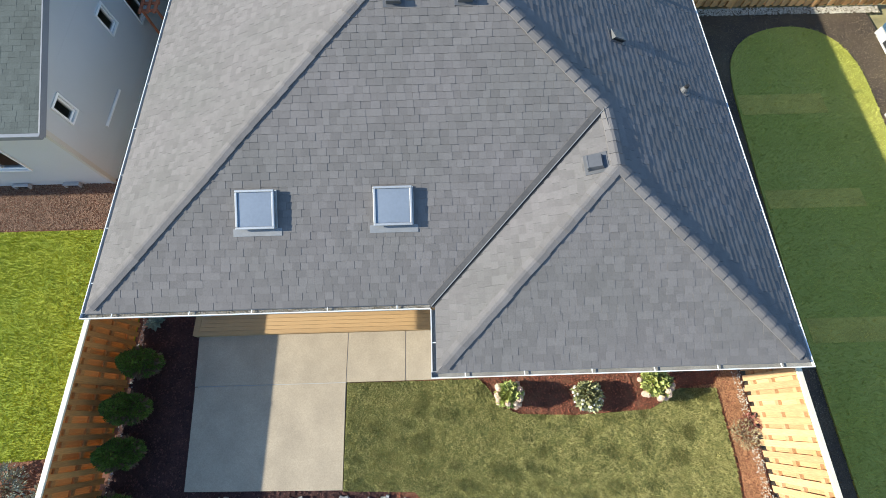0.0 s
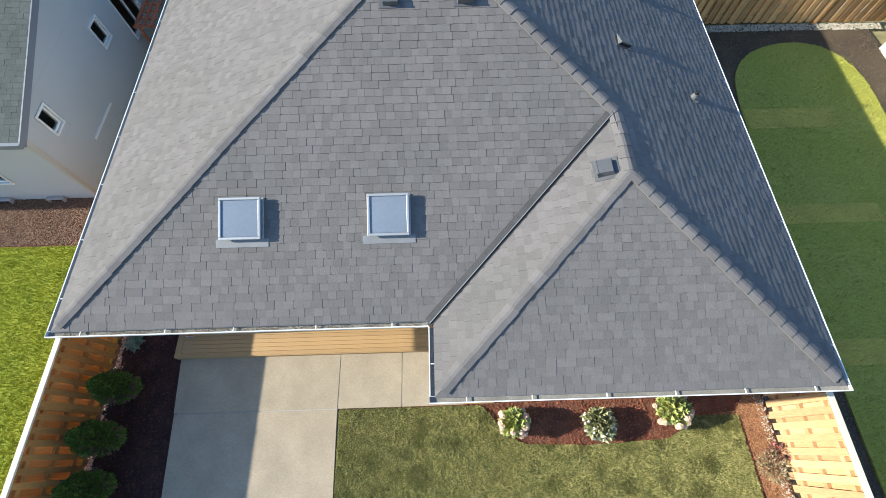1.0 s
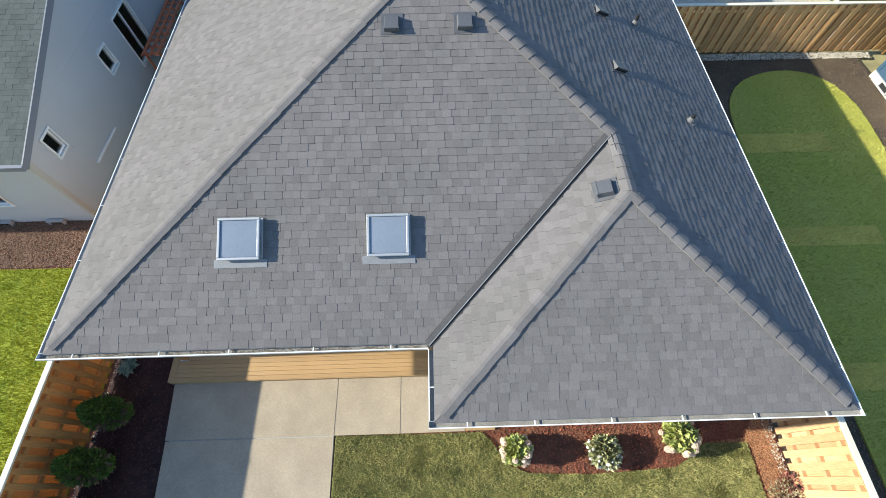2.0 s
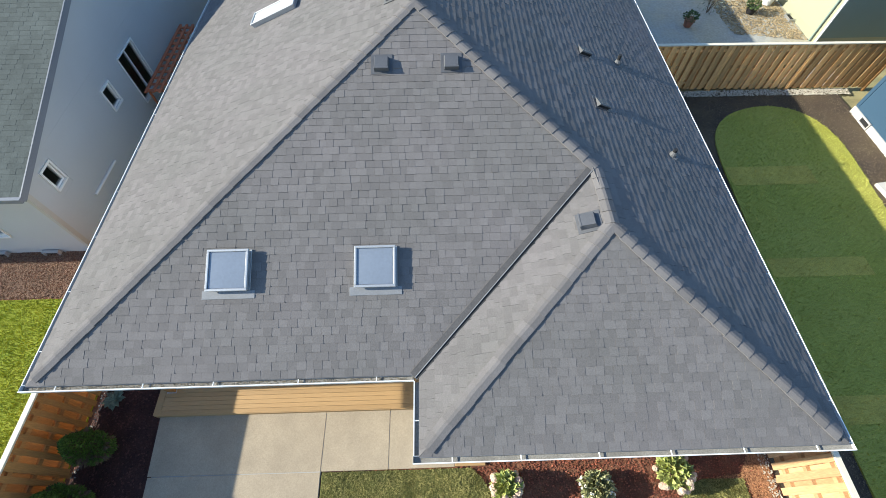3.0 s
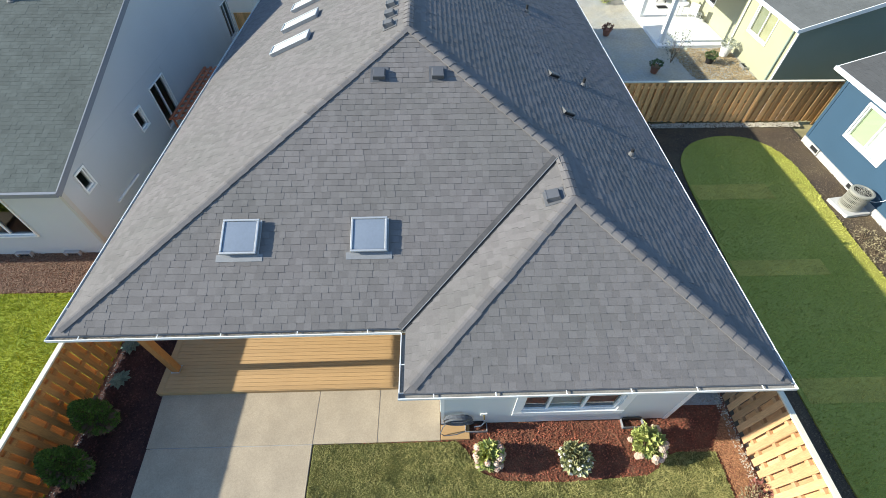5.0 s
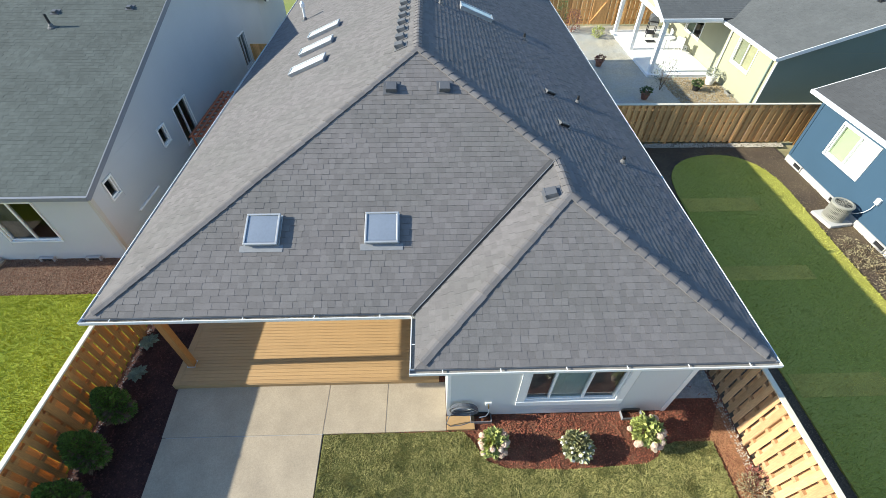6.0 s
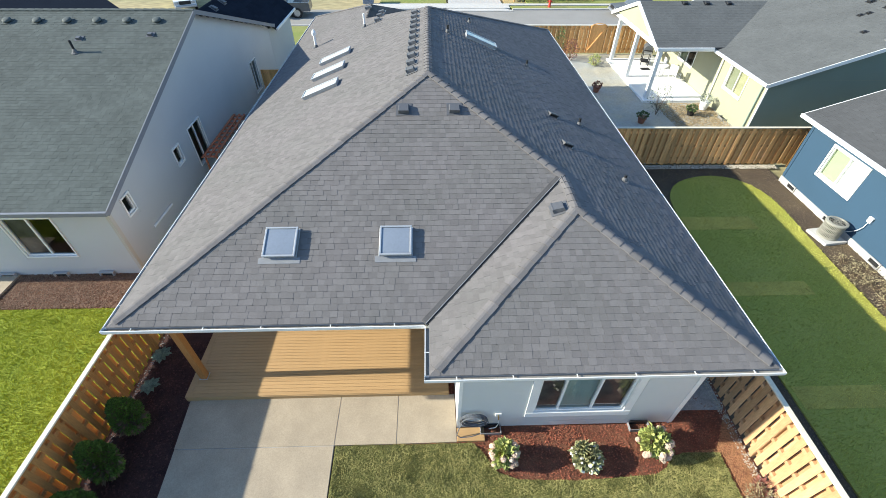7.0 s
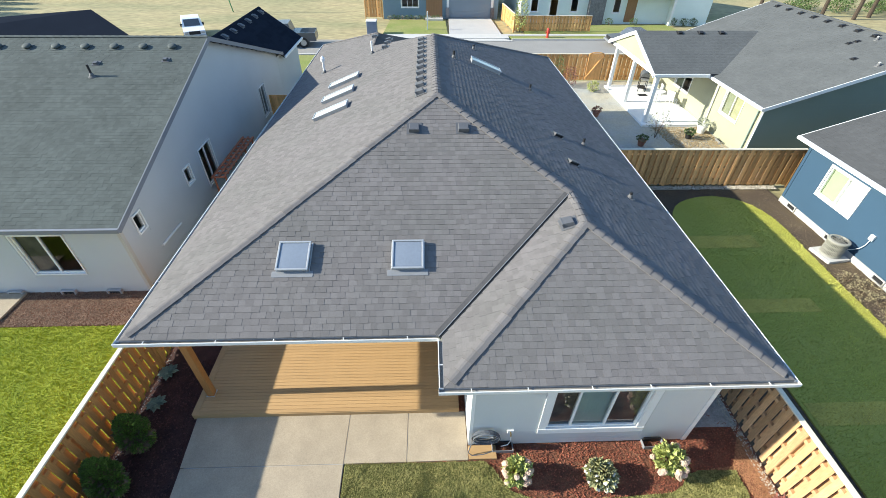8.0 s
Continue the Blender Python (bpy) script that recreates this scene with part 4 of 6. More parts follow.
# Pale stones stand in for sun spots let through the board gaps
chips("pebbles", [(-7.2, -4), (-7.08, -4), (-7.08, 2.2), (-7.2, 2.2)], 260, 0.0, 0.014, GRAVEL, "pale chips for sun spots under the cedar fence", 33, "pebbles")
chips("stones", [(-6.5, -5.5), (0.2, -5.5), (-0.7, -3.35), (-6.2, -3.3)], 1600, 0.01, 0.045, GRAVEL, "grey river stones at the patio's foot", 34, "stones", squat=0.6)


# ------------------------------------------------ on the roof
def skylight(slope, u, v, wide, long, label, high=0.128, apron=True, milk=None):
    """A glazed box on a curb; long runs up the slope."""
    t = thing("skylight", label, "skylight", group="skylights on the roof")
    t.matrix_basis = slope.frame_at(u, v, 0.0)
    w, l = wide / 2, long / 2
    part("curb", Shape().box(-w + 0.02, w - 0.02, -l + 0.02, -l + 0.06, -0.03, high - 0.03).box(-w + 0.02, w - 0.02, l - 0.06, l - 0.02, -0.03, high - 0.03).box(-w + 0.02, -w + 0.06, -l + 0.06, l - 0.06, -0.03, high - 0.03).box(w - 0.06, w - 0.02, -l + 0.06, l - 0.06, -0.03, high - 0.03), CURB, t)
    f = Shape()
    for q in ((-w, w, -l, -l + 0.042), (-w, w, l - 0.042, l), (-w, -w + 0.042, -l + 0.042, l - 0.042), (w - 0.042, w, -l + 0.042, l - 0.042)):
        f.box(*q, high - 0.045, high, 0.008)
    part("glazing_frame", f, CURB, t, "pale metal glazing frame")
    part("pane", Shape().add([(-w + 0.05, -l + 0.05, high - 0.02), (w - 0.05, -l + 0.05, high - 0.02), (w - 0.05, l - 0.05, high - 0.02), (-w + 0.05, l - 0.05, high - 0.02), (0, 0, high - 0.005)], [(0, 1, 4), (1, 2, 4), (2, 3, 4), (3, 0, 4)]), milk or DIFFUSER, t, "milky acrylic pane", True)
    if apron:
        part("apron_flashing", Shape().box(-w - 0.09, w + 0.09, -l - 0.12, -l + 0.02, 0.008, 0.016, 0.002), APRON, t, "galvanised apron flashing")
        for k in (-1, 1):
            part("side_flashing", Shape().box(k * w - 0.017, k * w + 0.017, -l + 0.02, l, 0.006, 0.03, 0.002), GALV, t)
    return t


# Paler copy of the milky pane; sun glare is put into its colour
DIFFUSER_GLARE = surface("glare_acrylic", (0.62, 0.68, 0.64), 0.15, 0.06, 2.5, 20, 0, spec=0.6)
DIFFUSER = surface("milky_acrylic", (0.205, 0.235, 0.285), 0.12, 0.06, 2.5, 20, 0, spec=0.6)
for x in (-3.01, -0.6):
    skylight(front, x, 1.71, 0.68, 0.69, "square skylight with pale frame and milky glass")
for y in (8.55, 10.05, 11.55):
    skylight(left, y, L - 3.3, 0.52, 1.26, "narrow skylight with pale frame on the sunny slope", 0.12, False, DIFFUSER_GLARE)
skylight(right, 11.25, A2 - 2.0, 0.5, 1.2, "long skylight with white frame on the shaded slope", 0.14, False, DIFFUSER_GLARE)


def box_vent(slope, u, v, label="dark plastic box vent on the shingles", size=0.27, high=0.13, mat=None):
    t = thing("roof_vent", label, "vent", group="roof vents")
    t.matrix_basis = slope.frame_at(u, v, 0.0)
    s = size / 2
    part("flange", Shape().box(-s - 0.06, s + 0.06, -s - 0.05, s + 0.07, 0.012, 0.02, 0.002), mat or VENT, t)
    body = Shape()
    body.add([(-s, -s, 0.016), (s, -s, 0.016), (s, s, 0.016), (-s, s, 0.016), (-s * 0.86, -s * 0.9, high), (s * 0.86, -s * 0.9, high), (s * 0.86, s * 0.8, high * 0.8), (-s * 0.86, s * 0.8, high * 0.8)],
             [(4, 5, 6, 7), (0, 1, 5, 4), (1, 2, 6, 5), (2, 3, 7, 6), (3, 0, 4, 7)])
    part("hood", body, mat or VENT, t)
    part("hood_lip", Shape().box(-s * 0.98, s * 0.98, -s * 1.05, -s * 0.8, high * 0.55, high + 0.006, 0.006), mat or VENT, t)
    return t


HOOD = surface("weathered_hood", (0.12, 0.12, 0.125), 0.6, 0.15, 6, 60, 0.1)


def slant_vent(slope, u, v):
    """A slant-backed vent whose mouth looks down the roof."""
    t = thing("roof_vent", "grey slant-back vent with dark open mouth", "vent", group="roof vents")
    t.matrix_basis = slope.frame_at(u, v, 0.0) @ Matrix.Rotation(radians(-90), 4, "Z")
    part("flange", Shape().box(-0.18, 0.18, -0.16, 0.22, 0.012, 0.02, 0.002), VENT, t)
    part("hood", Shape().add([(-0.13, -0.14, 0.115), (0.13, -0.14, 0.115), (0.14, 0.15, 0.055), (-0.14, 0.15, 0.055), (-0.13, -0.14, 0.085), (0.13, -0.14, 0.095), (-0.13, -0.1, 0.02), (0.13, -0.1, 0.02)],
         [(0, 1, 2, 3), (0, 4, 5, 1), (1, 5, 7, 2), (0, 3, 6, 4)]), HOOD, t, "grey weathered metal hood")
    part("mouth_screen", Shape().box(-0.12, 0.12, -0.105, -0.095, 0.02, 0.1), BLACK, t)
    return t


def vent_pipe(slope, u, v, high, material, r=0.04, hat=False, label="plumbing vent pipe with flashing collar"):
    t = thing("vent_pipe", label, "pipe", slope.at(u, v), group="vent pipes")
    up = Matrix.Identity(3)
    part("collar", Shape().turned([(r * 2.2, -0.03), (r * 1.8, 0.06), (r * 1.1, 0.12)], (0, 0, 0), 10), HOOD, t, "grey metal flashing collar")
    part("base_flashing", Shape().turned([(r * 3.4, -0.035), (r * 3.2, 0.0), (r * 2.0, 0.02)], (0, 0, 0), 10), HOOD, t)
    part("pipe", Shape().rod((0, 0, -0.05), (0, 0, high), r, sides=10), material, t)
    if hat:
        part("cap", Shape().turned([(r * 1.9, high - 0.12), (r * 1.9, high), (r * 0.5, high + 0.09)], (0, 0, 0), 10), material, t)
    return t


for x in (-0.49, 0.77):
    box_vent(front, x, 5.12)
box_vent(inner, 2.16, 2.9)
for y in (5.11, 6.86):
    slant_vent(right, y, A2 - 3.8)
for i in range(11):
    box_vent(left, 6.84 + i * 0.585, L - 0.33, "low grey box vent in a row below the ridge", 0.24, 0.13, HOOD)
for u, v in ((17.3, L - 2.65), (15.2, L - 1.8), (14.75, L - 1.85), (14.15, L - 1.9)):
    box_vent(left, u, v, size=0.22)
for y, x, h in ((6.95, 4.7, 0.24), (4.24, 5.24, 0.18), (10.71, 3.68, 0.24), (10.65, 0.8, 0.26), (13.3, 1.75, 0.18)):
    vent_pipe(right, y, A2 - x, h, BLACK)
vent_pipe(left, 14.55, L - 4.71, 0.62, WHITE, 0.05, True, "tall white flue pipe with cap")
vent_pipe(left, 14.19, L - 2.48, 0.5, WHITE, 0.04, False, "white plastic vent pipe")
gut = [(-L + 0.05, 0.02), (-0.1, 0.02), (-0.1, 0.1), (-L + 0.05, 0.1)]
chips("gutter_debris", gut, 1000, ZE - 0.03, 0.009, surface("leaf_litter", (0.2, 0.17, 0.12), 0.9, 0.2, 8, 60, 0.2, each=0.25), "pale leaf litter and grit in the gutter", 41, "litter")

# ------------------------------------------------ plants
LEAF_DARK = surface("arborvitae_leaf", (0.105, 0.17, 0.026), 0.7, 0.25, 4, 30, 0, each=0.45)
LEAF_LIME = surface("hydrangea_leaf", (0.46, 0.46, 0.16), 0.6, 0.2, 5, 30, 0, second=(0.26, 0.32, 0.09), each=0.35)
LEAF_BLUE = surface("hosta_leaf", (0.16, 0.22, 0.17), 0.6, 0.2, 5, 30, 0, each=0.25)
LEAF_MID = surface("shrub_leaf", (0.1, 0.16, 0.05), 0.65, 0.25, 5, 30, 0, each=0.4)
LEAF_OLIVE = surface("olive_leaf", (0.34, 0.34, 0.17), 0.65, 0.25, 5, 30, 0, each=0.4)
LEAF_GREY = surface("grey_shrub_leaf", (0.3, 0.33, 0.26), 0.7, 0.2, 5, 30, 0, each=0.35)
LEAF_RED = surface("red_shrub_leaf", (0.25, 0.09, 0.07), 0.7, 0.2, 5, 30, 0, each=0.4)
PETAL = surface("hydrangea_petal", (0.46, 0.29, 0.24), 0.85, 0.12, 8, 40, 0, second=(0.5, 0.42, 0.3), each=0.22)
PETAL_WHITE = surface("white_petal", (0.78, 0.75, 0.68), 0.8, 0.1, 8, 40, 0, each=0.15)
LEAF_STRAW = surface("straw_leaf", (0.34, 0.285, 0.165), 0.75, 0.2, 5, 30, 0, each=0.4)
TRUNK = surface("dark_trunk_bark", (0.075, 0.055, 0.04), 0.95, 0.3, 2, 20, 0.5)
BARK = surface("bark", (0.16, 0.11, 0.07), 0.9, 0.3, 4, 40, 0.5)


def leaves(r, count, place, size, droop=0.35, wide=0.55, loose=0.0):
    """Leaves as folded diamonds; place(r) gives a point and the way out of the plant."""
    s = Shape()
    for _ in range(count):
        p, out = place(r)
        p, out = Vector(p), Vector(out).normalized()
        if loose:
            out = (out + loose * Vector((r.gauss(0, 0.6), r.gauss(0, 0.6), r.gauss(0.5, 0.5)))).normalized()
        side = out.cross(Vector((r.uniform(-1, 1), r.uniform(-1, 1), r.uniform(-1, 1)))).normalized()
        k = size * r.uniform(0.6, 1.3)
        up = out.cross(side)
        tip = p + out * k + up * (-droop * k)
        mid = p + out * (0.45 * k) + up * (0.08 * k)
        s.add([p, mid + side * (wide * 0.5 * k), tip, mid - side * (wide * 0.5 * k)], [(0, 1, 2), (0, 2, 3)])
    return s


def crown_place(rx, rz, z0, fill=0.55, taper=0.0):
    def place(r):
        while True:
            d = Vector((r.gauss(0, 1), r.gauss(0, 1), r.gauss(0, 1))).normalized()
            k = fill + (1 - fill) * r.random() ** 0.5
            lump = 1 + 0.34 * noise.noise(d * 2.3 + Vector((rx * 31, rz * 17, z0)))
            z = d.z * rz * k
            w = rx * k * lump * (1 - taper * (z / rz + 1) / 2)
            p = Vector((d.x * w, d.y * w, z0 + rz + z))
            return p, Vector((d.x, d.y, d.z + 0.25))
    return place


def arborvitae(x, y, high, wide, seed):
    t = thing("arborvitae", "dense dark green arborvitae shrub by the cedar fence", "shrub", (x, y, -0.02), group="arborvitae along the fence")
    r = random.Random(seed)
    part("trunk", Shape().rod((0, 0, -0.05), (0, 0, high * 0.6), 0.03, 0.015, 7), BARK, t)
    part("crown", leaves(r, 9000, crown_place(wide / 2, high / 2, 0.02, 0.7, 0.42), 0.05, 0.1, 0.55, 0.9), LEAF_DARK, t)
    part("inner_growth", leaves(r, 500, crown_place(wide / 2 * 0.7, high / 2 * 0.8, 0.1, 0.1, 0.3), 0.16, 0.1, 0.6), BARK, t)


for i, (x, y, h) in enumerate(((-6.62, -0.46, 1.27), (-6.68, -1.42, 1.33), (-6.64, -2.32, 1.28), (-6.68, -3.4, 1.28))):
    arborvitae(x, y, h, 0.72, 60 + i)


def mophead(c, size, r):
    """A bloom: one ball whose skin is broken into many small petals."""
    b = bmesh.new()
    bmesh.ops.create_icosphere(b, subdivisions=3, radius=size)
    for v in b.verts:
        v.co = Vector(c) + v.co * (1 + r.uniform(-0.22, 0.14))
    me = bpy.data.meshes.new("flower_head")
    b.to_mesh(me)
    b.free()
    return me


def hydrangea(x, y, high, wide, blooms, petal, leaf, label, seed, bloom=0.07):
    t = thing("hydrangea", label, "shrub", (x, y, -0.02), group="flowering shrubs in the bed")
    r = random.Random(seed)
    stems = Shape()
    for _ in range(9):
        a, k = r.uniform(0, math.tau), r.uniform(0.3, 0.8)
        stems.rod((0, 0, 0), (math.cos(a) * wide / 2 * k, math.sin(a) * wide / 2 * k, high * 0.75), 0.008, 0.004, 5)
    part("stems", stems, BARK, t)
    part("foliage", leaves(r, 700, crown_place(wide / 2, high / 2, 0.03, 0.45), 0.11, 0.4, 0.8), leaf, t)
    for i in range(blooms):
        a, e = r.gauss(-1.5, 1.3), r.uniform(-0.3, 0.95)
        c = Vector((math.cos(a) * math.cos(e) * wide * 0.66, math.sin(a) * math.cos(e) * wide * 0.66, high * (0.5 + 0.62 * math.sin(e))))
        part("flower_head", mophead(c, bloom * r.uniform(0.75, 1.15), r), petal, t, "pale pink and cream mophead bloom" if petal is PETAL else "small white flower")


hydrangea(1.66, -1.36, 0.56, 0.44, 14, PETAL, LEAF_LIME, "lime-leaved hydrangea with pale pink blooms", 71)
hydrangea(3.45, -1.43, 0.42, 0.5, 40, PETAL_WHITE, LEAF_OLIVE, "low green shrub with small white flowers", 72, 0.026)
hydrangea(5.0, -1.2, 0.56, 0.54, 19, PETAL, LEAF_LIME, "broad lime-leaved hydrangea with fading pink blooms", 73)


def hosta(x, y, size, leaf, label, seed, count=26):
    t = thing("hosta", label, "plant", (x, y, -0.02))
    r = random.Random(seed)
    s = Shape()
    for i in range(count):
        a = math.tau * i * 0.381966
        k = size * (0.45 + 0.55 * i / count)
        d = Vector((math.cos(a), math.sin(a), 0))
        side = Vector((-d.y, d.x, 0))
        rise = 0.9 - 0.6 * i / count
        p0, p1, p2, p3 = Vector((0, 0, 0.02)), d * k * 0.35 + Vector((0, 0, k * rise * 0.6)), d * k * 0.7 + Vector((0, 0, k * rise * 0.75)), d * k + Vector((0, 0, k * rise * 0.55))
        w = k * 0.2
        s.add([p0, p1 + side * w * 0.8, p2 + side * w, p3, p2 - side * w, p1 - side * w * 0.8, p1 - Vector((0, 0, 0.02)), p2 - Vector((0, 0, 0.025))], [(0, 1, 6), (1, 2, 7, 6), (2, 3, 7), (3, 4, 7), (4, 5, 6, 7), (5, 0, 6)])
    part("leaves", s, leaf, t)


hosta(-6.98, 1.5, 0.3, LEAF_BLUE, "blue-green hosta in the dark mulch", 81)
hosta(-6.86, 0.6, 0.28, LEAF_BLUE, "small blue-green hosta by the fence", 82)
hosta(-6.9, 2.4, 0.24, LEAF_BLUE, "blue-green hosta under the eave", 83)


def bush(name, label, x, y, high, wide, leaf, seed, count=700, size=0.07, trunk=0.02, z=0.0):
    t = thing(name, label, "shrub", (x, y, z - 0.02))
    r = random.Random(seed)
    twigs = Shape()
    for _ in range(10):
        a, k = r.uniform(0, math.tau), r.uniform(0.2, 0.9)
        twigs.rod((0, 0, 0), (math.cos(a) * wide / 2 * k, math.sin(a) * wide / 2 * k, high * r.uniform(0.5, 0.95)), trunk * 0.5, trunk * 0.2, 5)
    part("stems", twigs, BARK, t)
    part("foliage", leaves(r, count, crown_place(wide / 2, high / 2, 0.02, 0.35), size, 0.2, 0.5), leaf, t)
    return t


bush("bush", "straggly pale grey-green plant by the timber fence", 6.82, -2.35, 0.3, 0.6, LEAF_STRAW, 91, 420, 0.05)
bush("bush", "small red-leaved plant by the timber fence", 7.0, -2.1, 0.3, 0.35, LEAF_RED, 92, 200, 0.06)
bush("bush", "silver-grey shrub at the lawn's corner", -9.3, -3.0, 0.5, 1.1, LEAF_GREY, 93, 1200, 0.08)
bush("bush", "silver-grey shrub in the corner bed", -8.2, -3.3, 0.45, 0.9, LEAF_GREY, 94, 900, 0.08)
bush("bush", "small green plant at the fence end", 8.0, 9.4, 0.45, 0.55, LEAF_MID, 95, 500, 0.07)
bush("bush", "small green plant beside the fence corner", 8.1, 10.2, 0.6, 0.5, LEAF_MID, 96, 400, 0.07)

# ------------------------------------------------ at the rear wall
hose = thing("garden_hose", "coiled grey garden hose hung on the wall", "hose")
coil = Shape()
for k in range(7):
    rr, cx, cz, dy = 0.24 + 0.014 * (k % 4), 1.05 + rng.uniform(-0.02, 0.02), 0.5 + rng.uniform(-0.03, 0.02), -0.65 - 0.018 * k
    coil.tube([(cx + rr * 1.1 * math.cos(math.tau * i / 22), dy - 0.03 * math.sin(math.tau * i / 22), cz + rr * math.sin(math.tau * i / 22)) for i in range(23)], 0.011, 5)
HOSE = surface("hose_rubber", (0.12, 0.13, 0.15), 0.45, 0.15, 5, 40, 0.05)
part("coil", coil, HOSE, hose)
part("loose_end", Shape().tube([(0.85, -0.7, 0.45), (0.72, -0.78, 0.3), (0.66, -0.85, 0.12), (0.75, -0.88, 0.035), (1.0, -0.86, 0.03), (1.2, -0.8, 0.03)], 0.011, 5), HOSE, hose)
part("hanger", Shape().box(0.92, 1.12, -0.7, -0.62, 0.5, 0.54, 0.006), GALV, hose)
tap = thing("outdoor_tap", "brass tap with white backing plate and supply hose", "tap")
part("plate", Shape().box(1.52, 1.66, -0.645, -0.616, 0.52, 0.64, 0.006), WHITE, tap)
part("spout", Shape().tube([(1.59, -0.645, 0.58), (1.59, -0.7, 0.58), (1.59, -0.72, 0.53)], 0.015, 6), surface("brass", (0.5, 0.36, 0.14), 0.35, 0.1, 5, 40, 0, metal=1.0), tap)
part("supply_hose", Shape().tube([(1.59, -0.72, 0.53), (1.6, -0.73, 0.35), (1.55, -0.74, 0.2), (1.4, -0.74, 0.14)], 0.011, 5), WHITE, tap)
for x in (1.45, 4.9):
    w = thing("crawl_vent_well", "grey metal well round a crawl-space vent", "vent", (x, -0.62, -0.03))
    part("well", Shape().box(-0.24, 0.24, -0.2, -0.185, 0, 0.11, 0.004).box(-0.24, -0.225, -0.184, 0.0, 0, 0.11, 0.004).box(0.225, 0.24, -0.184, 0.0, 0, 0.11, 0.004), APRON, w)
    part("grille", Shape().box(-0.2, 0.2, -0.03, 0.0, 0.03, 0.17, 0.004), BLACK, w)

# ------------------------------------------------ beside the pale house
DOME = surface("weathered_vent_plastic", (0.07, 0.085, 0.085), 0.8, 0.15, 5, 40, 0.1)


def dome_vent(slope, u, v):
    """A low dome on a square flange."""
    t = thing("roof_vent", "grey dome-topped vent near the neighbour's ridge", "vent", group="roof vents")
    t.matrix_basis = slope.frame_at(u, v, 0.0)
    part("flange", Shape().box(-0.17, 0.17, -0.18, 0.17, 0.012, 0.018, 0.002), DOME, t)
    part("collar", Shape().rod((0, 0, 0.01), (0, 0, 0.06), 0.1, sides=12), DOME, t)
    part("dome", Shape().turned([(0.15, 0.05), (0.155, 0.065), (0.14, 0.095), (0.09, 0.115), (0.03, 0.12)], (0, 0, 0), 14), DOME, t, smooth=True)
    return t


for i in range(11):
    dome_vent(pale_planes[0], 11.6 - 1.06 * i, 7.95)
for u, v in ((9.2, 7.0), (11.6, 7.2)):
    box_vent(pale_planes[0], u, v, size=0.15, high=0.09)
vent_pipe(pale_planes[0], 9.35, 6.3, 0.4, BLACK, 0.04)


def wing_roof(name, label, x0, x1, y0, y1, eave_z, pitch, roof_mat, wall_mat, start=0.0, notch=0.55):
    """A lower wing with its ridge along y and a closed gable end."""
    h = thing(name, label, "house")
    half = (x1 - x0) / 2
    n = y1 - y0
    planes = [Slope((x0, y0), (0, 1), (1, 0), eave_z, pitch, lambda v: 0.0, lambda v: n, half), Slope((x1, y0), (0, 1), (-1, 0), eave_z, pitch, lambda v: start if v < notch else 0.0, lambda v: n, half)]
    decks, field = [], Shape()
    for s in planes:
        decks.append(Shape().slab([s.at(start, 0.01, -0.004), s.at(n - 0.01, 0.01, -0.004), s.at(n - 0.01, half, -0.004), s.at(0.01, half, -0.004), s.at(0.01, notch, -0.004), s.at(start, notch, -0.004)], 0.12))
        s.shingles(field, 0.2, (0.3, 0.6), rng=rng)
    r = part("roof", decks[0], UNDERLAY, h)
    part("roof_slope", decks[1], UNDERLAY, r)
    tagged(part("shingle_field", field, roof_mat, r), "black asphalt shingle courses", kind="stuff")
    body = Shape().box(x0 + 0.35, x1 - 0.34, y0 + start - 0.39, y1 - 0.3, -0.1, eave_z + 0.05)
    part("wall", body, wall_mat, h)
    part("gable", Shape().add([(x0 + 0.35, y1 - 0.35, eave_z), (x1 - 0.35, y1 - 0.35, eave_z), ((x0 + x1) / 2, y1 - 0.35, eave_z + pitch * (half - 0.35)), (x0 + 0.35, y1 - 0.3, eave_z), (x1 - 0.35, y1 - 0.3, eave_z), ((x0 + x1) / 2, y1 - 0.3, eave_z + pitch * (half - 0.35))],
         [(0, 1, 2), (5, 4, 3), (0, 3, 4, 1), (1, 4, 5, 2), (2, 5, 3, 0)]), wall_mat, h)
    for s in planes:
        q = [s.at(start, 0, 0.0), s.at(n, 0, 0.0)]
        d = -s.n * 0.08
        part("gutter", Shape().slab([q[0], q[1], q[1] + d, q[0] + d], 0.12), WHITE, h)
    caps(r, planes[0].at(0, half), planes[0].at(n, half), roof_mat, 0.3, pitch=pitch)
    return h, planes


dark_wing, dark_planes = wing_roof("garage_wing", "black-roofed garage wing of the pale house", -13.3, -8.55, 15.0, 26.2, 2.4, 0.75, SHINGLE_BLACK, NB_WALL, 6.7)
for i in range(6):
    box_vent(dark_planes[1], 4.3 + i * 1.25, 2.1, "small dark vent near the black ridge", 0.26, 0.12)
far_wing = thing("black_roof_house", "house with black hip roof beyond the pale one", "house")
s = Shape()
peak, k = Vector((-23.04, 28.41, 3.6)), 2.3
rim = [(-36.0, 23.6, k), (-19.62, 26.23, k), (-24.5, 31.5, k), (-36.0, 31.0, k)]
fs = [(0, 1, 4), (1, 2, 4), (2, 3, 4), (3, 0, 4), (3, 2, 1, 0)]
part("roof", s.add(rim + [peak], fs), SHINGLE_BLACK, far_wing, "black shingle hip roof")
part("wall", Shape().box(-34.0, -24.0, 26.0, 29.6, -0.1, k), NB_WALL, far_wing)

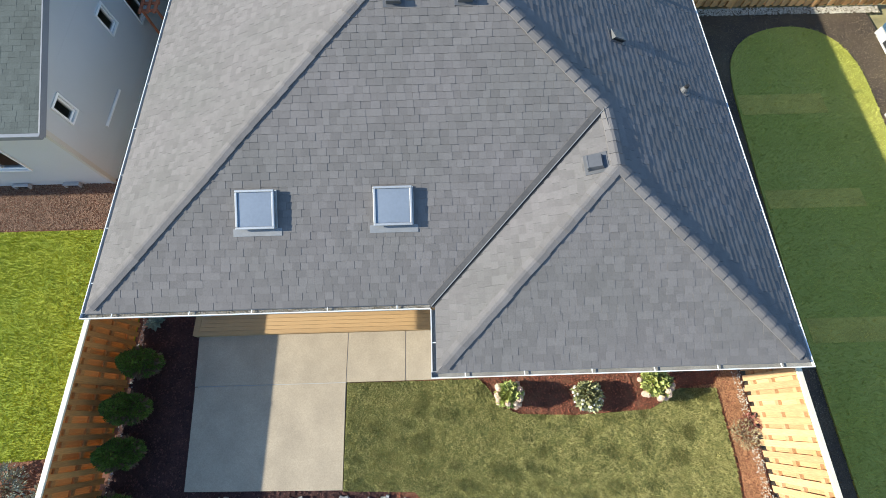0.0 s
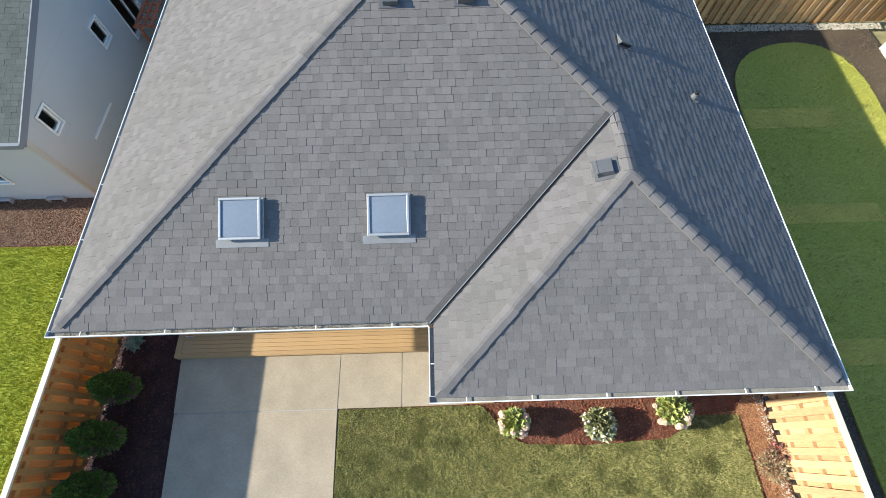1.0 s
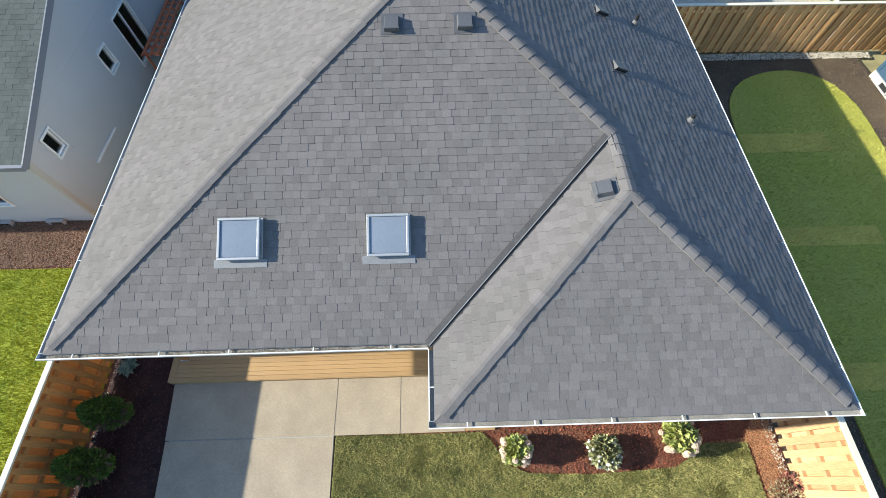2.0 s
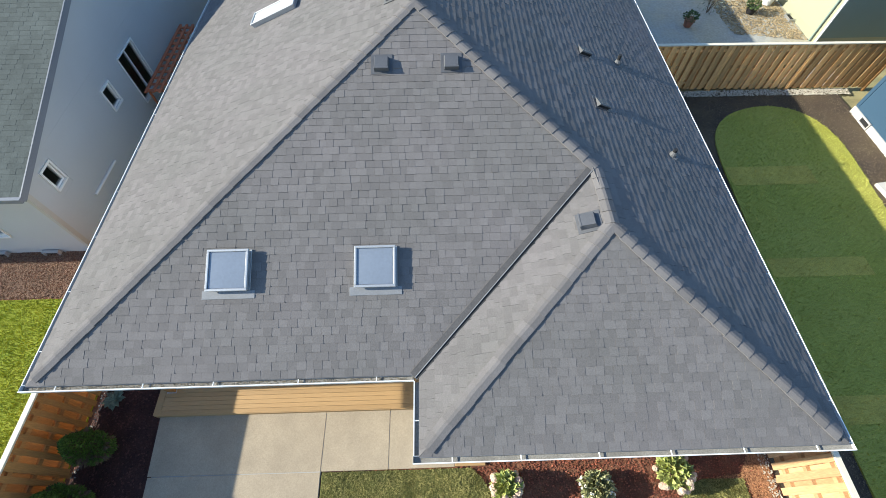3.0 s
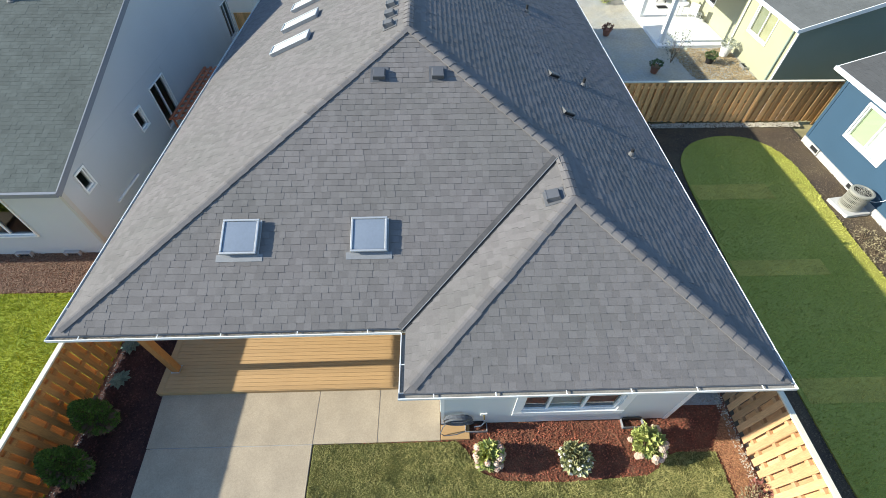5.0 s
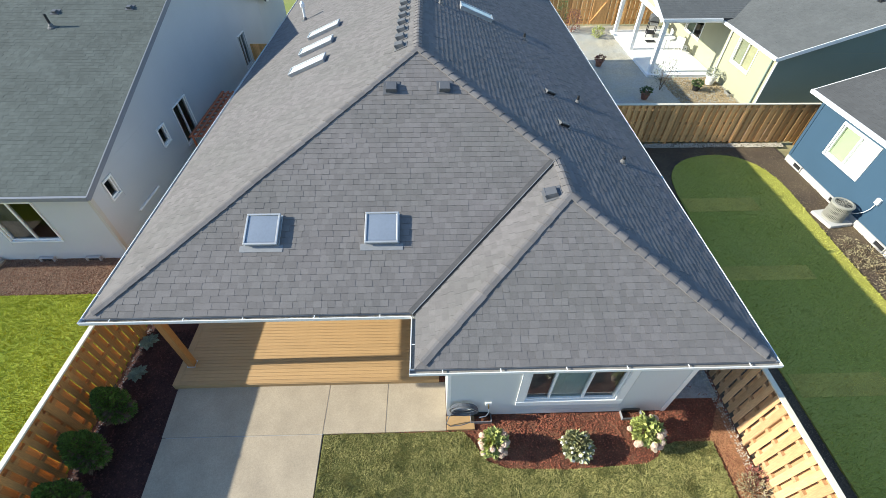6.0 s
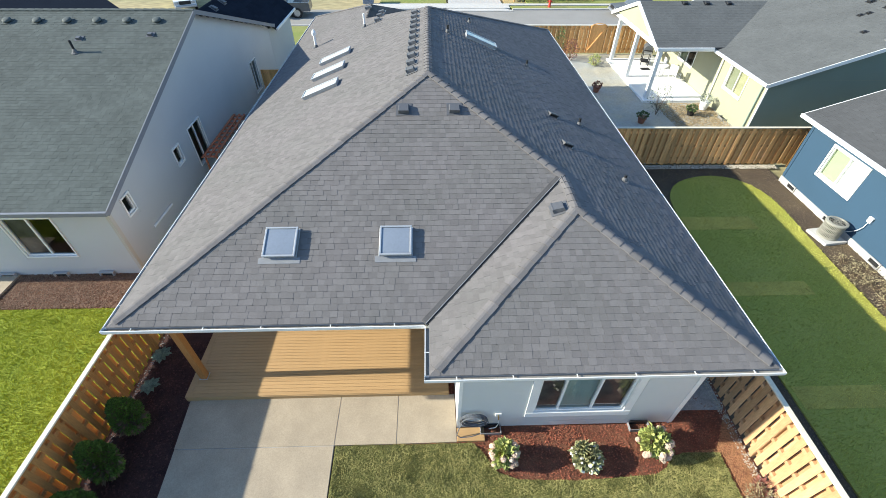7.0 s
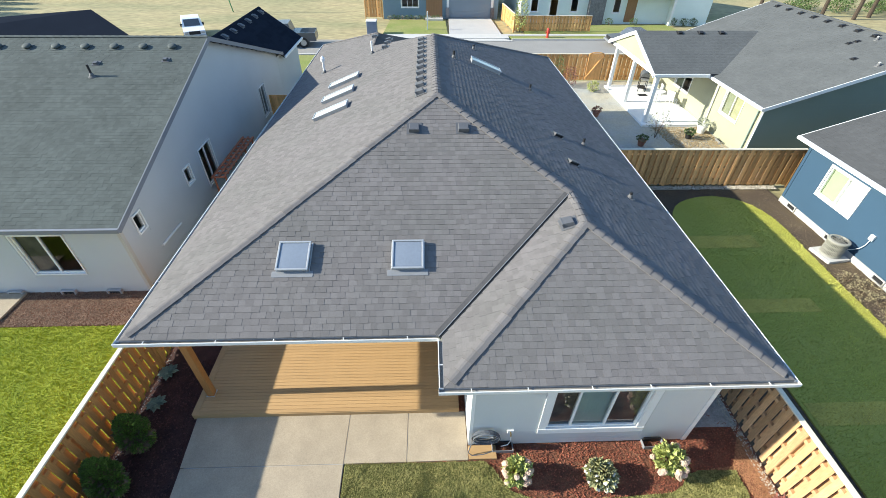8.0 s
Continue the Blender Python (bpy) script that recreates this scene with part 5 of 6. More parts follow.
TRELLIS = surface("red_stained_timber", (0.62, 0.2, 0.1), 0.75, 0.2, 2, 30, 0.2)
trellis = thing("trellis", "red-brown timber trellis leaning beside the pale wall", "trellis")
for i in range(12):
    part("rung", Shape().box(-8.78, -8.25, 10.0 + i * 0.32, 10.1 + i * 0.32, 0.93, 0.97, 0.004), TRELLIS, trellis)
for x in (-8.75, -8.52, -8.3):
    part("runner", Shape().box(x - 0.045, x + 0.045, 9.9, 13.7, 0.97, 1.01, 0.004), TRELLIS, trellis)
for y in (10.1, 13.5):
    for x in (-8.75, -8.3):
        part("leg", Shape().box(x - 0.03, x + 0.03, y - 0.03, y + 0.03, -0.1, 0.93, 0.004), TRELLIS, trellis)
solid("side_gate", Shape().box(-8.8, -7.4, 18.3, 18.36, 0.0, 1.3, 0.006), WEATHERED, "brown timber side gate between the houses", "gate")
solid("wall_conduit", Shape().rod((-8.86, 5.9, 0.78), (-8.86, 7.2, 0.74), 0.035, sides=8), WHITE, "white conduit fixed on the pale wall", "pipe")
for x in (-13.0, -11.4, -10.0):
    w = thing("crawl_vent_well", "pale crawl-space vent frame at the wall's foot", "vent", (x, 4.58, -0.08))
    part("frame", Shape().box(-0.22, 0.22, -0.1, 0.0, -0.03, 0.03, 0.004).box(-0.22, 0.22, -0.1, 0.0, 0.17, 0.2, 0.004).box(-0.22, -0.18, -0.1, 0.0, 0.03, 0.17, 0.004).box(0.18, 0.22, -0.1, 0.0, 0.03, 0.17, 0.004), CONCRETE_OLD, w)
    part("grille", Shape().box(-0.18, 0.18, -0.05, 0.0, 0.03, 0.17), BLACK, w)
solid("side_patio", flat([(-20, 3.0), (-12.7, 3.0), (-12.7, 4.55), (-20, 4.55)], 0.04, 0.12), CONCRETE, "concrete patio slab behind the pale house", "patio", "structure")

CREAM = surface("cream_trim_paint", (0.5, 0.47, 0.42), 0.6, 0.06, 2, 40, 0.05)
part("corner_board", Shape().box(-8.898, -8.874, 4.6, 4.7, -0.1, 2.5).box(-8.97, -8.874, 4.574, 4.598, -0.1, 2.5), CREAM, pale_house, "cream corner board")

# ------------------------------------------------ beside the blue house
foot = Shape().box(14.51, 14.55, -7.0, 9.45, -0.1, 0.19)
part("foundation", foot, SIDEWALK, blue_house, "pale concrete foundation strip")
blue_wall = Wall((14.55, 9.45), (0, -1), (-1, 0))
part("corner_board", blue_wall.block(Shape(), 0.0, 0.12, 0.0, 0.03, 0.24, 2.6), BLUE_WALL, blue_house)
for y in (8.7, 6.6, 4.4):
    w = thing("crawl_vent", "dark crawl-space vent in the pale foundation", "vent", (14.5, y, 0.0))
    part("frame", Shape().box(-0.06, 0.0, -0.22, 0.22, 0.0, 0.04, 0.004).box(-0.06, 0.0, -0.22, 0.22, 0.2, 0.23, 0.004).box(-0.06, 0.0, -0.22, -0.19, 0.04, 0.2, 0.004).box(-0.06, 0.0, 0.19, 0.22, 0.04, 0.2, 0.004), SIDEWALK, w)
    part("grille", Shape().box(-0.02, 0.0, -0.19, 0.19, 0.04, 0.2), BLACK, w)
for i, (x, y, h) in enumerate(((13.55, 4.5, 0.28), (13.9, 4.1, 0.3), (13.45, 3.85, 0.22), (13.75, 3.4, 0.3), (13.95, 2.9, 0.26), (13.55, 2.7, 0.22))):
    bush("bush", "low clump of dry straw-coloured plants in the mulch", x, y, h, 0.75, LEAF_STRAW, 220 + i, 230, 0.05)
AC_METAL = surface("beige_sheet_metal", (0.3, 0.29, 0.25), 0.5, 0.08, 3, 40, 0.05)
ac = thing("air_conditioner", "round beige outdoor air conditioner on a square concrete pad", "air conditioner", (13.98, 5.86, 0.0), turn=8)
part("pad", Shape().box(-0.42, 0.42, -0.42, 0.42, -0.05, 0.06, 0.01), SIDEWALK, ac)
part("core", Shape().turned([(0.27, 0.06), (0.27, 0.6)], (0, 0, 0), 24), BLACK, ac)
part("base_ring", Shape().turned([(0.31, 0.06), (0.325, 0.07), (0.325, 0.12), (0.31, 0.13)], (0, 0, 0), 28), AC_METAL, ac)
slat = Shape().box(0.29, 0.315, -0.011, 0.011, 0.12, 0.6).mesh("slat")
for k in range(44):
    part("slat", slat, AC_METAL, ac).matrix_basis = pose(0, 0, 0, 0, 0, 360 * k / 44)
for z in (0.28, 0.44):
    part("band", Shape().turned([(0.312, z), (0.322, z + 0.004), (0.322, z + 0.022), (0.312, z + 0.026)], (0, 0, 0), 28), AC_METAL, ac)
top = part("top_ring", Shape().add([(r * math.cos(math.tau * i / 28), r * math.sin(math.tau * i / 28), z) for r, z in ((0.33, 0.6), (0.34, 0.62), (0.33, 0.665), (0.26, 0.68), (0.25, 0.66)) for i in range(28)],
           [(k * 28 + i, k * 28 + (i + 1) % 28, (k + 1) * 28 + (i + 1) % 28, (k + 1) * 28 + i) for k in range(4) for i in range(28)]), AC_METAL, ac)
for k in range(4):
    rr = 0.06 + 0.055 * k
    part("guard_ring", Shape().tube([(rr * math.cos(math.tau * i / 16), rr * math.sin(math.tau * i / 16), 0.675) for i in range(17)], 0.005, 4), AC_METAL, top)
for k in range(8):
    part("guard_spoke", Shape().rod((0.03 * math.cos(k * 0.785), 0.03 * math.sin(k * 0.785), 0.675), (0.26 * math.cos(k * 0.785), 0.26 * math.sin(k * 0.785), 0.675), 0.005, sides=4), AC_METAL, top)
part("motor_hub", Shape().turned([(0.06, 0.61), (0.06, 0.66), (0.04, 0.67)], (0, 0, 0), 12), BLACK, ac)
for k in range(4):
    a = math.tau * k / 4
    part("fan_blade", Shape().add([(0, 0, 0.63), (0.25 * math.cos(a), 0.25 * math.sin(a), 0.62), (0.25 * math.cos(a + 0.6), 0.25 * math.sin(a + 0.6), 0.65)], [(0, 1, 2)]), BLACK, ac)
box = thing("electric_box", "white disconnect box with a looping cable on the blue wall", "electric box")
part("case", Shape().box(14.45, 14.53, 5.34, 5.5, 0.98, 1.18, 0.01), WHITE, box)
part("cable", Shape().tube([(14.49, 5.42, 0.98), (14.48, 5.44, 0.75), (14.46, 5.52, 0.55), (14.4, 5.62, 0.42), (14.3, 5.72, 0.36)], 0.011, 6), WHITE, box)

# ------------------------------------------------ the sage green house's porch
porch = thing("porch", "white-posted gabled porch of the sage green house", "porch")
part("slab", Shape().box(11.65, 15.08, 16.95, 23.5, -0.1, 0.1, 0.01), WHITE, porch, "white-painted concrete porch slab")
for y in (17.35, 20.4, 23.25):
    part("post", Shape().box(11.79, 11.99, y - 0.1, y + 0.1, 0.1, 2.5, 0.01), WHITE, porch)
part("beam", Shape().box(11.78, 12.0, 17.2, 24.0, 2.5, 2.7, 0.01).box(12.001, 15.05, 17.26, 17.4, 2.5, 2.7, 0.01).box(12.001, 15.05, 23.2, 23.34, 2.5, 2.7, 0.01), WHITE, porch)
part("ceiling_board", Shape().box(11.8, 15.05, 17.45, 23.95, 2.705, 2.73), WHITE, porch)
PY, PHALF, PE = 20.7, 3.5, 2.72
porch_n = 7.4
porch_planes = [Slope((11.6, PY - PHALF), (1, 0), (0, 1), PE, 0.37, lambda v: 0.0, lambda v: porch_n, PHALF), Slope((11.6, PY + PHALF), (1, 0), (0, -1), PE, 0.37, lambda v: 0.0, lambda v: porch_n, PHALF)]
u, field, trim = Shape(), Shape(), Shape()
for s in porch_planes:
    u.slab([s.at(0.01, 0.01, -0.004), s.at(porch_n, 0.01, -0.004), s.at(porch_n, PHALF, -0.004), s.at(0.01, PHALF, -0.004)], 0.1)
    s.shingles(field, rng=rng, thin=0.0015, lift=0.005, jag=0.004)
    q = [s.at(0, 0, 0.008), s.at(0, PHALF, 0.008)]
    d = Vector((-0.05, 0, 0))
    trim.slab([q[0], q[1], q[1] + d, q[0] + d], 0.2)
    q = [s.at(0, 0, 0.0), s.at(2.9, 0, 0.0)]
    d = -s.n * 0.09
    trim.slab([q[0], q[1], q[1] + d, q[0] + d], 0.12)
pr = part("roof", u, UNDERLAY, porch)
tagged(part("shingle_field", field, SHINGLE_DARK, pr), "dark shingle courses", kind="stuff")
part("roof_trim", trim, WHITE, porch)
part("gable", Shape().add([(11.65, PY - PHALF + 0.3, PE + 0.1), (11.65, PY + PHALF - 0.3, PE + 0.1), (11.65, PY, PE + 0.37 * PHALF - 0.04), (11.75, PY - PHALF + 0.3, PE + 0.1), (11.75, PY + PHALF - 0.3, PE + 0.1), (11.75, PY, PE + 0.37 * PHALF - 0.04)], [(2, 1, 0), (3, 4, 5), (0, 1, 4, 3), (1, 2, 5, 4), (2, 0, 3, 5)]), GREEN_WALL, porch, "sage boarded gable")
for u_ in (2.4, 3.6, 4.8):
    box_vent(porch_planes[0], u_, 3.3, "small dark vent near the porch ridge", 0.22, 0.09, BLACK)
for i in range(9):
    box_vent(green_planes[0], 2.08 + i * 1.034, 6.2, "small dark vent near the green house's ridge", 0.2, 0.09, BLACK)
for u_, v_ in ((3.24, 5.23), (3.17, 5.51), (1.72, 4.43)):
    box_vent(green_planes[0], u_, v_, "small dark vent on the green house's slope", 0.13, 0.07, BLACK)
for u_, v_ in ((0.55, 4.55), (2.75, 6.0)):
    vent_pipe(green_planes[0], u_, v_, 0.16, WHITE)
part("corner_board", Shape().box(15.06, 15.098, 13.16, 13.24, -0.1, 2.55), WHITE, green_house)
part("downpipe", Shape().box(14.99, 15.05, 13.4, 13.46, 0.0, 2.45, 0.01), GREEN_SHADE, green_house, "dark painted downpipe")
part("downpipe", Shape().box(15.0, 15.06, 16.84, 16.92, 0.0, 2.4, 0.01), WHITE, green_house)

well = thing("crawl_vent_well", "dark crawl-space vent with pale rim at the sage wall's foot", "vent", (14.98, 14.95, 0.0))
part("rim", Shape().box(-0.14, 0.075, -0.22, -0.2, -0.04, 0.1).box(-0.14, 0.075, 0.2, 0.22, -0.04, 0.1).box(-0.16, -0.14, -0.22, 0.22, -0.04, 0.1), GALV, well)
part("grate", Shape().box(-0.138, 0.075, -0.198, 0.198, 0.02, 0.04), BLACK, well)

GRILL = surface("grill_enamel", (0.1, 0.105, 0.11), 0.4, 0.15, 4, 40, 0.05)
grill = thing("barbecue", "grey hooded gas barbecue on a wheeled cart", "barbecue", (13.75, 22.5, 0.1), turn=70)
part("firebox", Shape().box(-0.42, 0.42, -0.27, 0.27, 0.72, 0.92, 0.04), BLACK, grill)
part("hood", Shape().add([(x, r * math.cos(a) * 0.27, 0.92 + 0.26 * math.sin(a)) for x, r in ((-0.42, 0.94), (-0.36, 1.0), (0.36, 1.0), (0.42, 0.94)) for a in [math.pi * i / 10 for i in range(11)]],
     [(k * 11 + i, k * 11 + i + 1, (k + 1) * 11 + i + 1, (k + 1) * 11 + i) for k in range(3) for i in range(10)] + [tuple(range(10, -1, -1)), tuple(range(33, 44))]), GRILL, grill, "grey curved lid")
part("lid_handle", Shape().rod((-0.28, -0.31, 1.02), (0.28, -0.31, 1.02), 0.018, sides=6), GALV, grill)
for x in (-0.36, 0.36):
    for y in (-0.22, 0.22):
        part("leg", Shape().box(x - 0.02, x + 0.02, y - 0.02, y + 0.02, 0.0, 0.72, 0.004), BLACK, grill)
    part("side_shelf", Shape().box(x * 1.2 - 0.02 if x > 0 else x - 0.45, x + 0.45 if x > 0 else x * 1.2 + 0.02, -0.22, 0.22, 0.82, 0.85, 0.006), GALV, grill)
part("bottom_shelf", Shape().box(-0.36, 0.36, -0.22, 0.22, 0.18, 0.2, 0.004), BLACK, grill)


def patio_chair(x, y, turn):
    c = thing("patio_chair", "white metal patio chair on the porch", "chair", (x, y, 0.1), "chairs on the porch", turn=turn)
    part("seat", Shape().box(-0.25, 0.25, -0.25, 0.25, 0.42, 0.46, 0.01), WHITE, c)
    part("backrest", Shape().box(-0.25, 0.25, 0.22, 0.26, 0.46, 0.95, 0.01), WHITE, c)
    for a in (-0.22, 0.22):
        for b in (-0.22, 0.22):
            part("leg", Shape().rod((a, b, 0), (a, b, 0.42), 0.015, sides=6), WHITE, c)


patio_chair(14.35, 19.6, 120)
patio_chair(14.35, 20.6, 80)
table = thing("patio_table", "small round patio table", "table", (13.75, 20.25, 0.1))
part("tabletop", Shape().turned([(0.4, 0.68), (0.42, 0.7), (0.4, 0.72)], (0, 0, 0), 18), WHITE, table)
part("stem", Shape().rod((0, 0, 0.0), (0, 0, 0.68), 0.03, sides=8), GALV, table)
solid("doormat", Shape().box(13.2, 13.75, 21.35, 21.75, 0.1, 0.115, 0.004), BLACK, "dark mat on the porch slab", "mat")
POT = surface("terracotta", (0.32, 0.14, 0.09), 0.8, 0.15, 5, 40, 0.1)


def plant_pot(x, y, r, high, material, leaf, label, seed):
    t = thing("plant_pot", label, "plant pot", (x, y, 0.0))
    part("pot", Shape().turned([(r * 0.7, 0), (r, high * 0.9), (r * 1.08, high * 0.92), (r * 1.08, high), (r * 0.9, high)], (0, 0, 0), 14), material, t)
    part("foliage", leaves(random.Random(seed), 260, crown_place(r * 1.2, high * 0.5, high * 0.8, 0.3), 0.09, 0.3, 0.5), leaf, t)


plant_pot(10.65, 14.6, 0.2, 0.3, POT, LEAF_MID, "terracotta pot with small plant", 101)
plant_pot(13.5, 15.4, 0.2, 0.28, BLACK, LEAF_MID, "dark bowl planter by the bed", 102)
plant_pot(14.5, 16.1, 0.25, 0.42, WHITE, LEAF_GREY, "white urn planter by the porch", 103)
plant_pot(9.5, 18.4, 0.2, 0.3, POT, LEAF_RED, "terracotta pot with red leaves", 104)
bush("bush", "young pale-leaved sapling by the fence", 11.75, 15.5, 1.5, 1.2, LEAF_GREY, 105, 260, 0.09)
bush("bush", "round green shrub in the yard", 10.6, 22.6, 0.6, 0.7, LEAF_LIME, 106, 500, 0.08)
bush("bush", "tall red-leaved shrub by the board fence", 9.2, 23.4, 1.3, 1.0, LEAF_RED, 107, 500, 0.08)
bush("bush", "tall thin green shrub by the board fence", 8.6, 24.0, 1.8, 0.6, LEAF_MID, 108, 400, 0.09)
chips("bark_chips", [(12.3, 14.0), (15.0, 13.5), (15.0, 16.85), (12.1, 16.85)], 3900, 0.0, 0.026, CHIP_STRAW, "bark and straw mulch by the sage wall", 109)
fence((6.6, 24.7), (14.9, 24.6), 1.75, WEATHERED, "brown board fence with arched gate by the street", -1, 0.15)
gate = thing("gate", "arched brown board gate with diagonal brace", "gate")
part("panel", Shape().box(10.6, 11.6, 24.52, 24.56, 0.1, 1.8, 0.005), WEATHERED, gate)
part("arch", Shape().tube([(11.1 + 0.5 * math.cos(math.pi * i / 10), 24.5, 1.7 + 0.18 * math.sin(math.pi * i / 10)) for i in range(11)], 0.03, 6), WEATHERED, gate)
part("brace", Shape().rod((10.65, 24.5, 0.3), (11.55, 24.5, 1.65), 0.022, sides=4), WEATHERED, gate)

# ------------------------------------------------ across the street
SLATE = surface("slate_blue_siding", (0.17, 0.25, 0.31), 0.6, 0.08, 0.8, 80, 0.1)
TIMBER = surface("oiled_timber", (0.3, 0.16, 0.08), 0.5, 0.15, 2, 30, 0.1, stretch=(4, 4, 0.4))
STONE = surface("ledge_stone", (0.2, 0.2, 0.21), 0.85, 0.3, 4, 14, 0.6, each=0.3)
TEAL = surface("pale_teal_siding", (0.7, 0.78, 0.76), 0.6, 0.06, 0.8, 80, 0.1)
blue_grey, bg_planes = gable_house("blue_grey_house", "blue-grey house with timber door and wide garage", -4.6, 7.2, 44.6, 56.0, 3.4, "x", 0.4, 0.5, SLATE, SHINGLE_DARK,
    {"f": [(1.9, 3.6, 1.0, 2.4, 3)]})
w = Wall((-4.6, 44.6), (1, 0), (0, -1))
door = part("door", w.block(Shape(), 4.75, 5.7, 0.01, 0.06, 0.15, 2.3), TIMBER, blue_grey, "oiled timber front door")
part("door_panel", w.block(w.block(Shape(), 4.9, 5.15, 0.06, 0.075, 0.5, 2.1), 5.3, 5.55, 0.06, 0.075, 0.5, 2.1), TIMBER, door)
part("door_frame", w.block(w.block(w.block(Shape(), 4.4, 4.75, 0.01, 0.1, 0.15, 2.5), 5.7, 6.05, 0.01, 0.1, 0.15, 2.5), 4.4, 6.05, 0.01, 0.1, 2.5, 2.8), TIMBER, blue_grey)
part("step", w.block(Shape(), 4.3, 6.1, 0.1, 1.3, -0.1, 0.15), SIDEWALK, blue_grey)
gd = part("garage_door", w.block(Shape(), 6.75, 11.05, 0.01, 0.04, 0.05, 2.5), surface("garage_paint", (0.2, 0.25, 0.3), 0.5, 0.05, 1, 40, 0.05), blue_grey, "blue-grey sectional garage door")
for i in range(4):
    part("door_section", w.block(Shape(), 6.78, 11.02, 0.04, 0.055, 0.08 + i * 0.6, 0.65 + i * 0.6), gd.data.materials[0], gd)
part("garage_trim", w.block(w.block(w.block(Shape(), 6.5, 6.75, 0.0, 0.09, 0.0, 2.75), 11.05, 11.3, 0.0, 0.09, 0.0, 2.75), 6.75, 11.05, 0.0, 0.09, 2.5, 2.75), WHITE, blue_grey)
for u0, u1 in ((6.4, 6.76), (11.04, 11.4)):
    part("stone_base", w.block(Shape(), u0, u1, 0.09, 0.2, 0.0, 1.0), STONE, blue_grey, "grey stone pillar base")
for i in range(12):
    bush("bush", "low clipped shrub at the front border", -4.0 + i * 0.45, 43.9 + 0.2 * (i % 2), 0.35, 0.45, LEAF_MID if i % 3 else LEAF_GREY, 120 + i, 90, 0.1)
white_house, wh_planes = gable_house("white_house", "white and pale teal house with stone pillar and porch", 9.2, 28.0, 42.6, 54.0, 3.4, "x", 0.4, 0.4, TEAL, SHINGLE_DARK,
    {"f": [(1.0, 1.7, 1.0, 2.4, 1), (2.9, 3.7, 0.6, 2.5, 1), (5.0, 5.7, 1.0, 2.4, 1), (9.3, 10.0, 0.9, 2.5, 1), (16.0, 16.7, 1.0, 2.6, 1)]})
w = Wall((9.2, 42.6), (1, 0), (0, -1))
part("stone_pillar", w.block(Shape(), 6.7, 8.3, 0.0, 0.5, -0.1, 3.4), STONE, white_house, "grey ledge-stone pillar")
part("door", w.block(Shape(), 10.6, 11.6, 0.01, 0.06, 0.1, 2.3), TIMBER, white_house, "dark timber front door")
part("porch_roof", w.block(Shape(), 10.0, 15.0, 0.0, 1.4, 2.5, 2.7), SHINGLE_DARK, white_house)
part("porch_post", w.block(Shape(), 14.7, 14.9, 1.15, 1.35, -0.1, 2.5), WHITE, white_house)
part("garage_side", w.block(Shape(), 15.0, 18.8, 0.0, 0.7, -0.1, 3.35), TEAL, white_house)
fence((8.0, 38.9), (15.2, 38.8), 1.35, WEATHERED, "light brown board fence of the white house", -1, 0.15)
fence((7.6, 44.0), (8.0, 38.95), 1.5, WEATHERED, "light brown board fence beside the driveway", -1, 0.15)
fence((-6.5, 44.8), (-4.7, 44.7), 1.8, WEATHERED, "brown board fence beside the blue-grey house", -1, 0.15)
for i, x in enumerate((15.8, 18.0, 20.5, 24.5, 25.6, 26.6)):
    bush("bush", "small front-border shrub of the white house", x, 41.6, 0.6, 0.7, LEAF_LIME if i == 0 else LEAF_MID, 140 + i, 150, 0.12)
hydrant = thing("fire_hydrant", "red fire hydrant on the grass verge", "hydrant", (10.7, 36.5, 0.0))
RED = surface("red_paint", (0.6, 0.06, 0.04), 0.5, 0.1, 3, 40, 0.05)
part("barrel", Shape().turned([(0.16, 0), (0.16, 0.05), (0.11, 0.07), (0.11, 0.6), (0.14, 0.62), (0.13, 0.7), (0.05, 0.8)], (0, 0, 0), 12), RED, hydrant)
part("outlet", Shape().rod((-0.2, 0, 0.45), (0.2, 0, 0.45), 0.06, sides=10), RED, hydrant)
toilet = thing("portable_toilet", "grey-blue portable toilet with pale roof on the verge", "portable toilet", (-5.15, 37.9, 0.0))
toilet.scale = (0.8, 0.8, 0.52)
PLASTIC = surface("grey_blue_plastic", (0.16, 0.2, 0.28), 0.5, 0.08, 2, 40, 0.05)
part("cabin", Shape().box(-0.55, 0.55, -0.55, 0.55, 0.0, 2.05, 0.03), PLASTIC, toilet)
part("roof", Shape().box(-0.6, 0.6, -0.6, 0.6, 2.05, 2.2, 0.06), WHITE, toilet)
part("door", Shape().box(-0.4, 0.4, -0.58, -0.55, 0.12, 1.9, 0.01), PLASTIC, toilet)


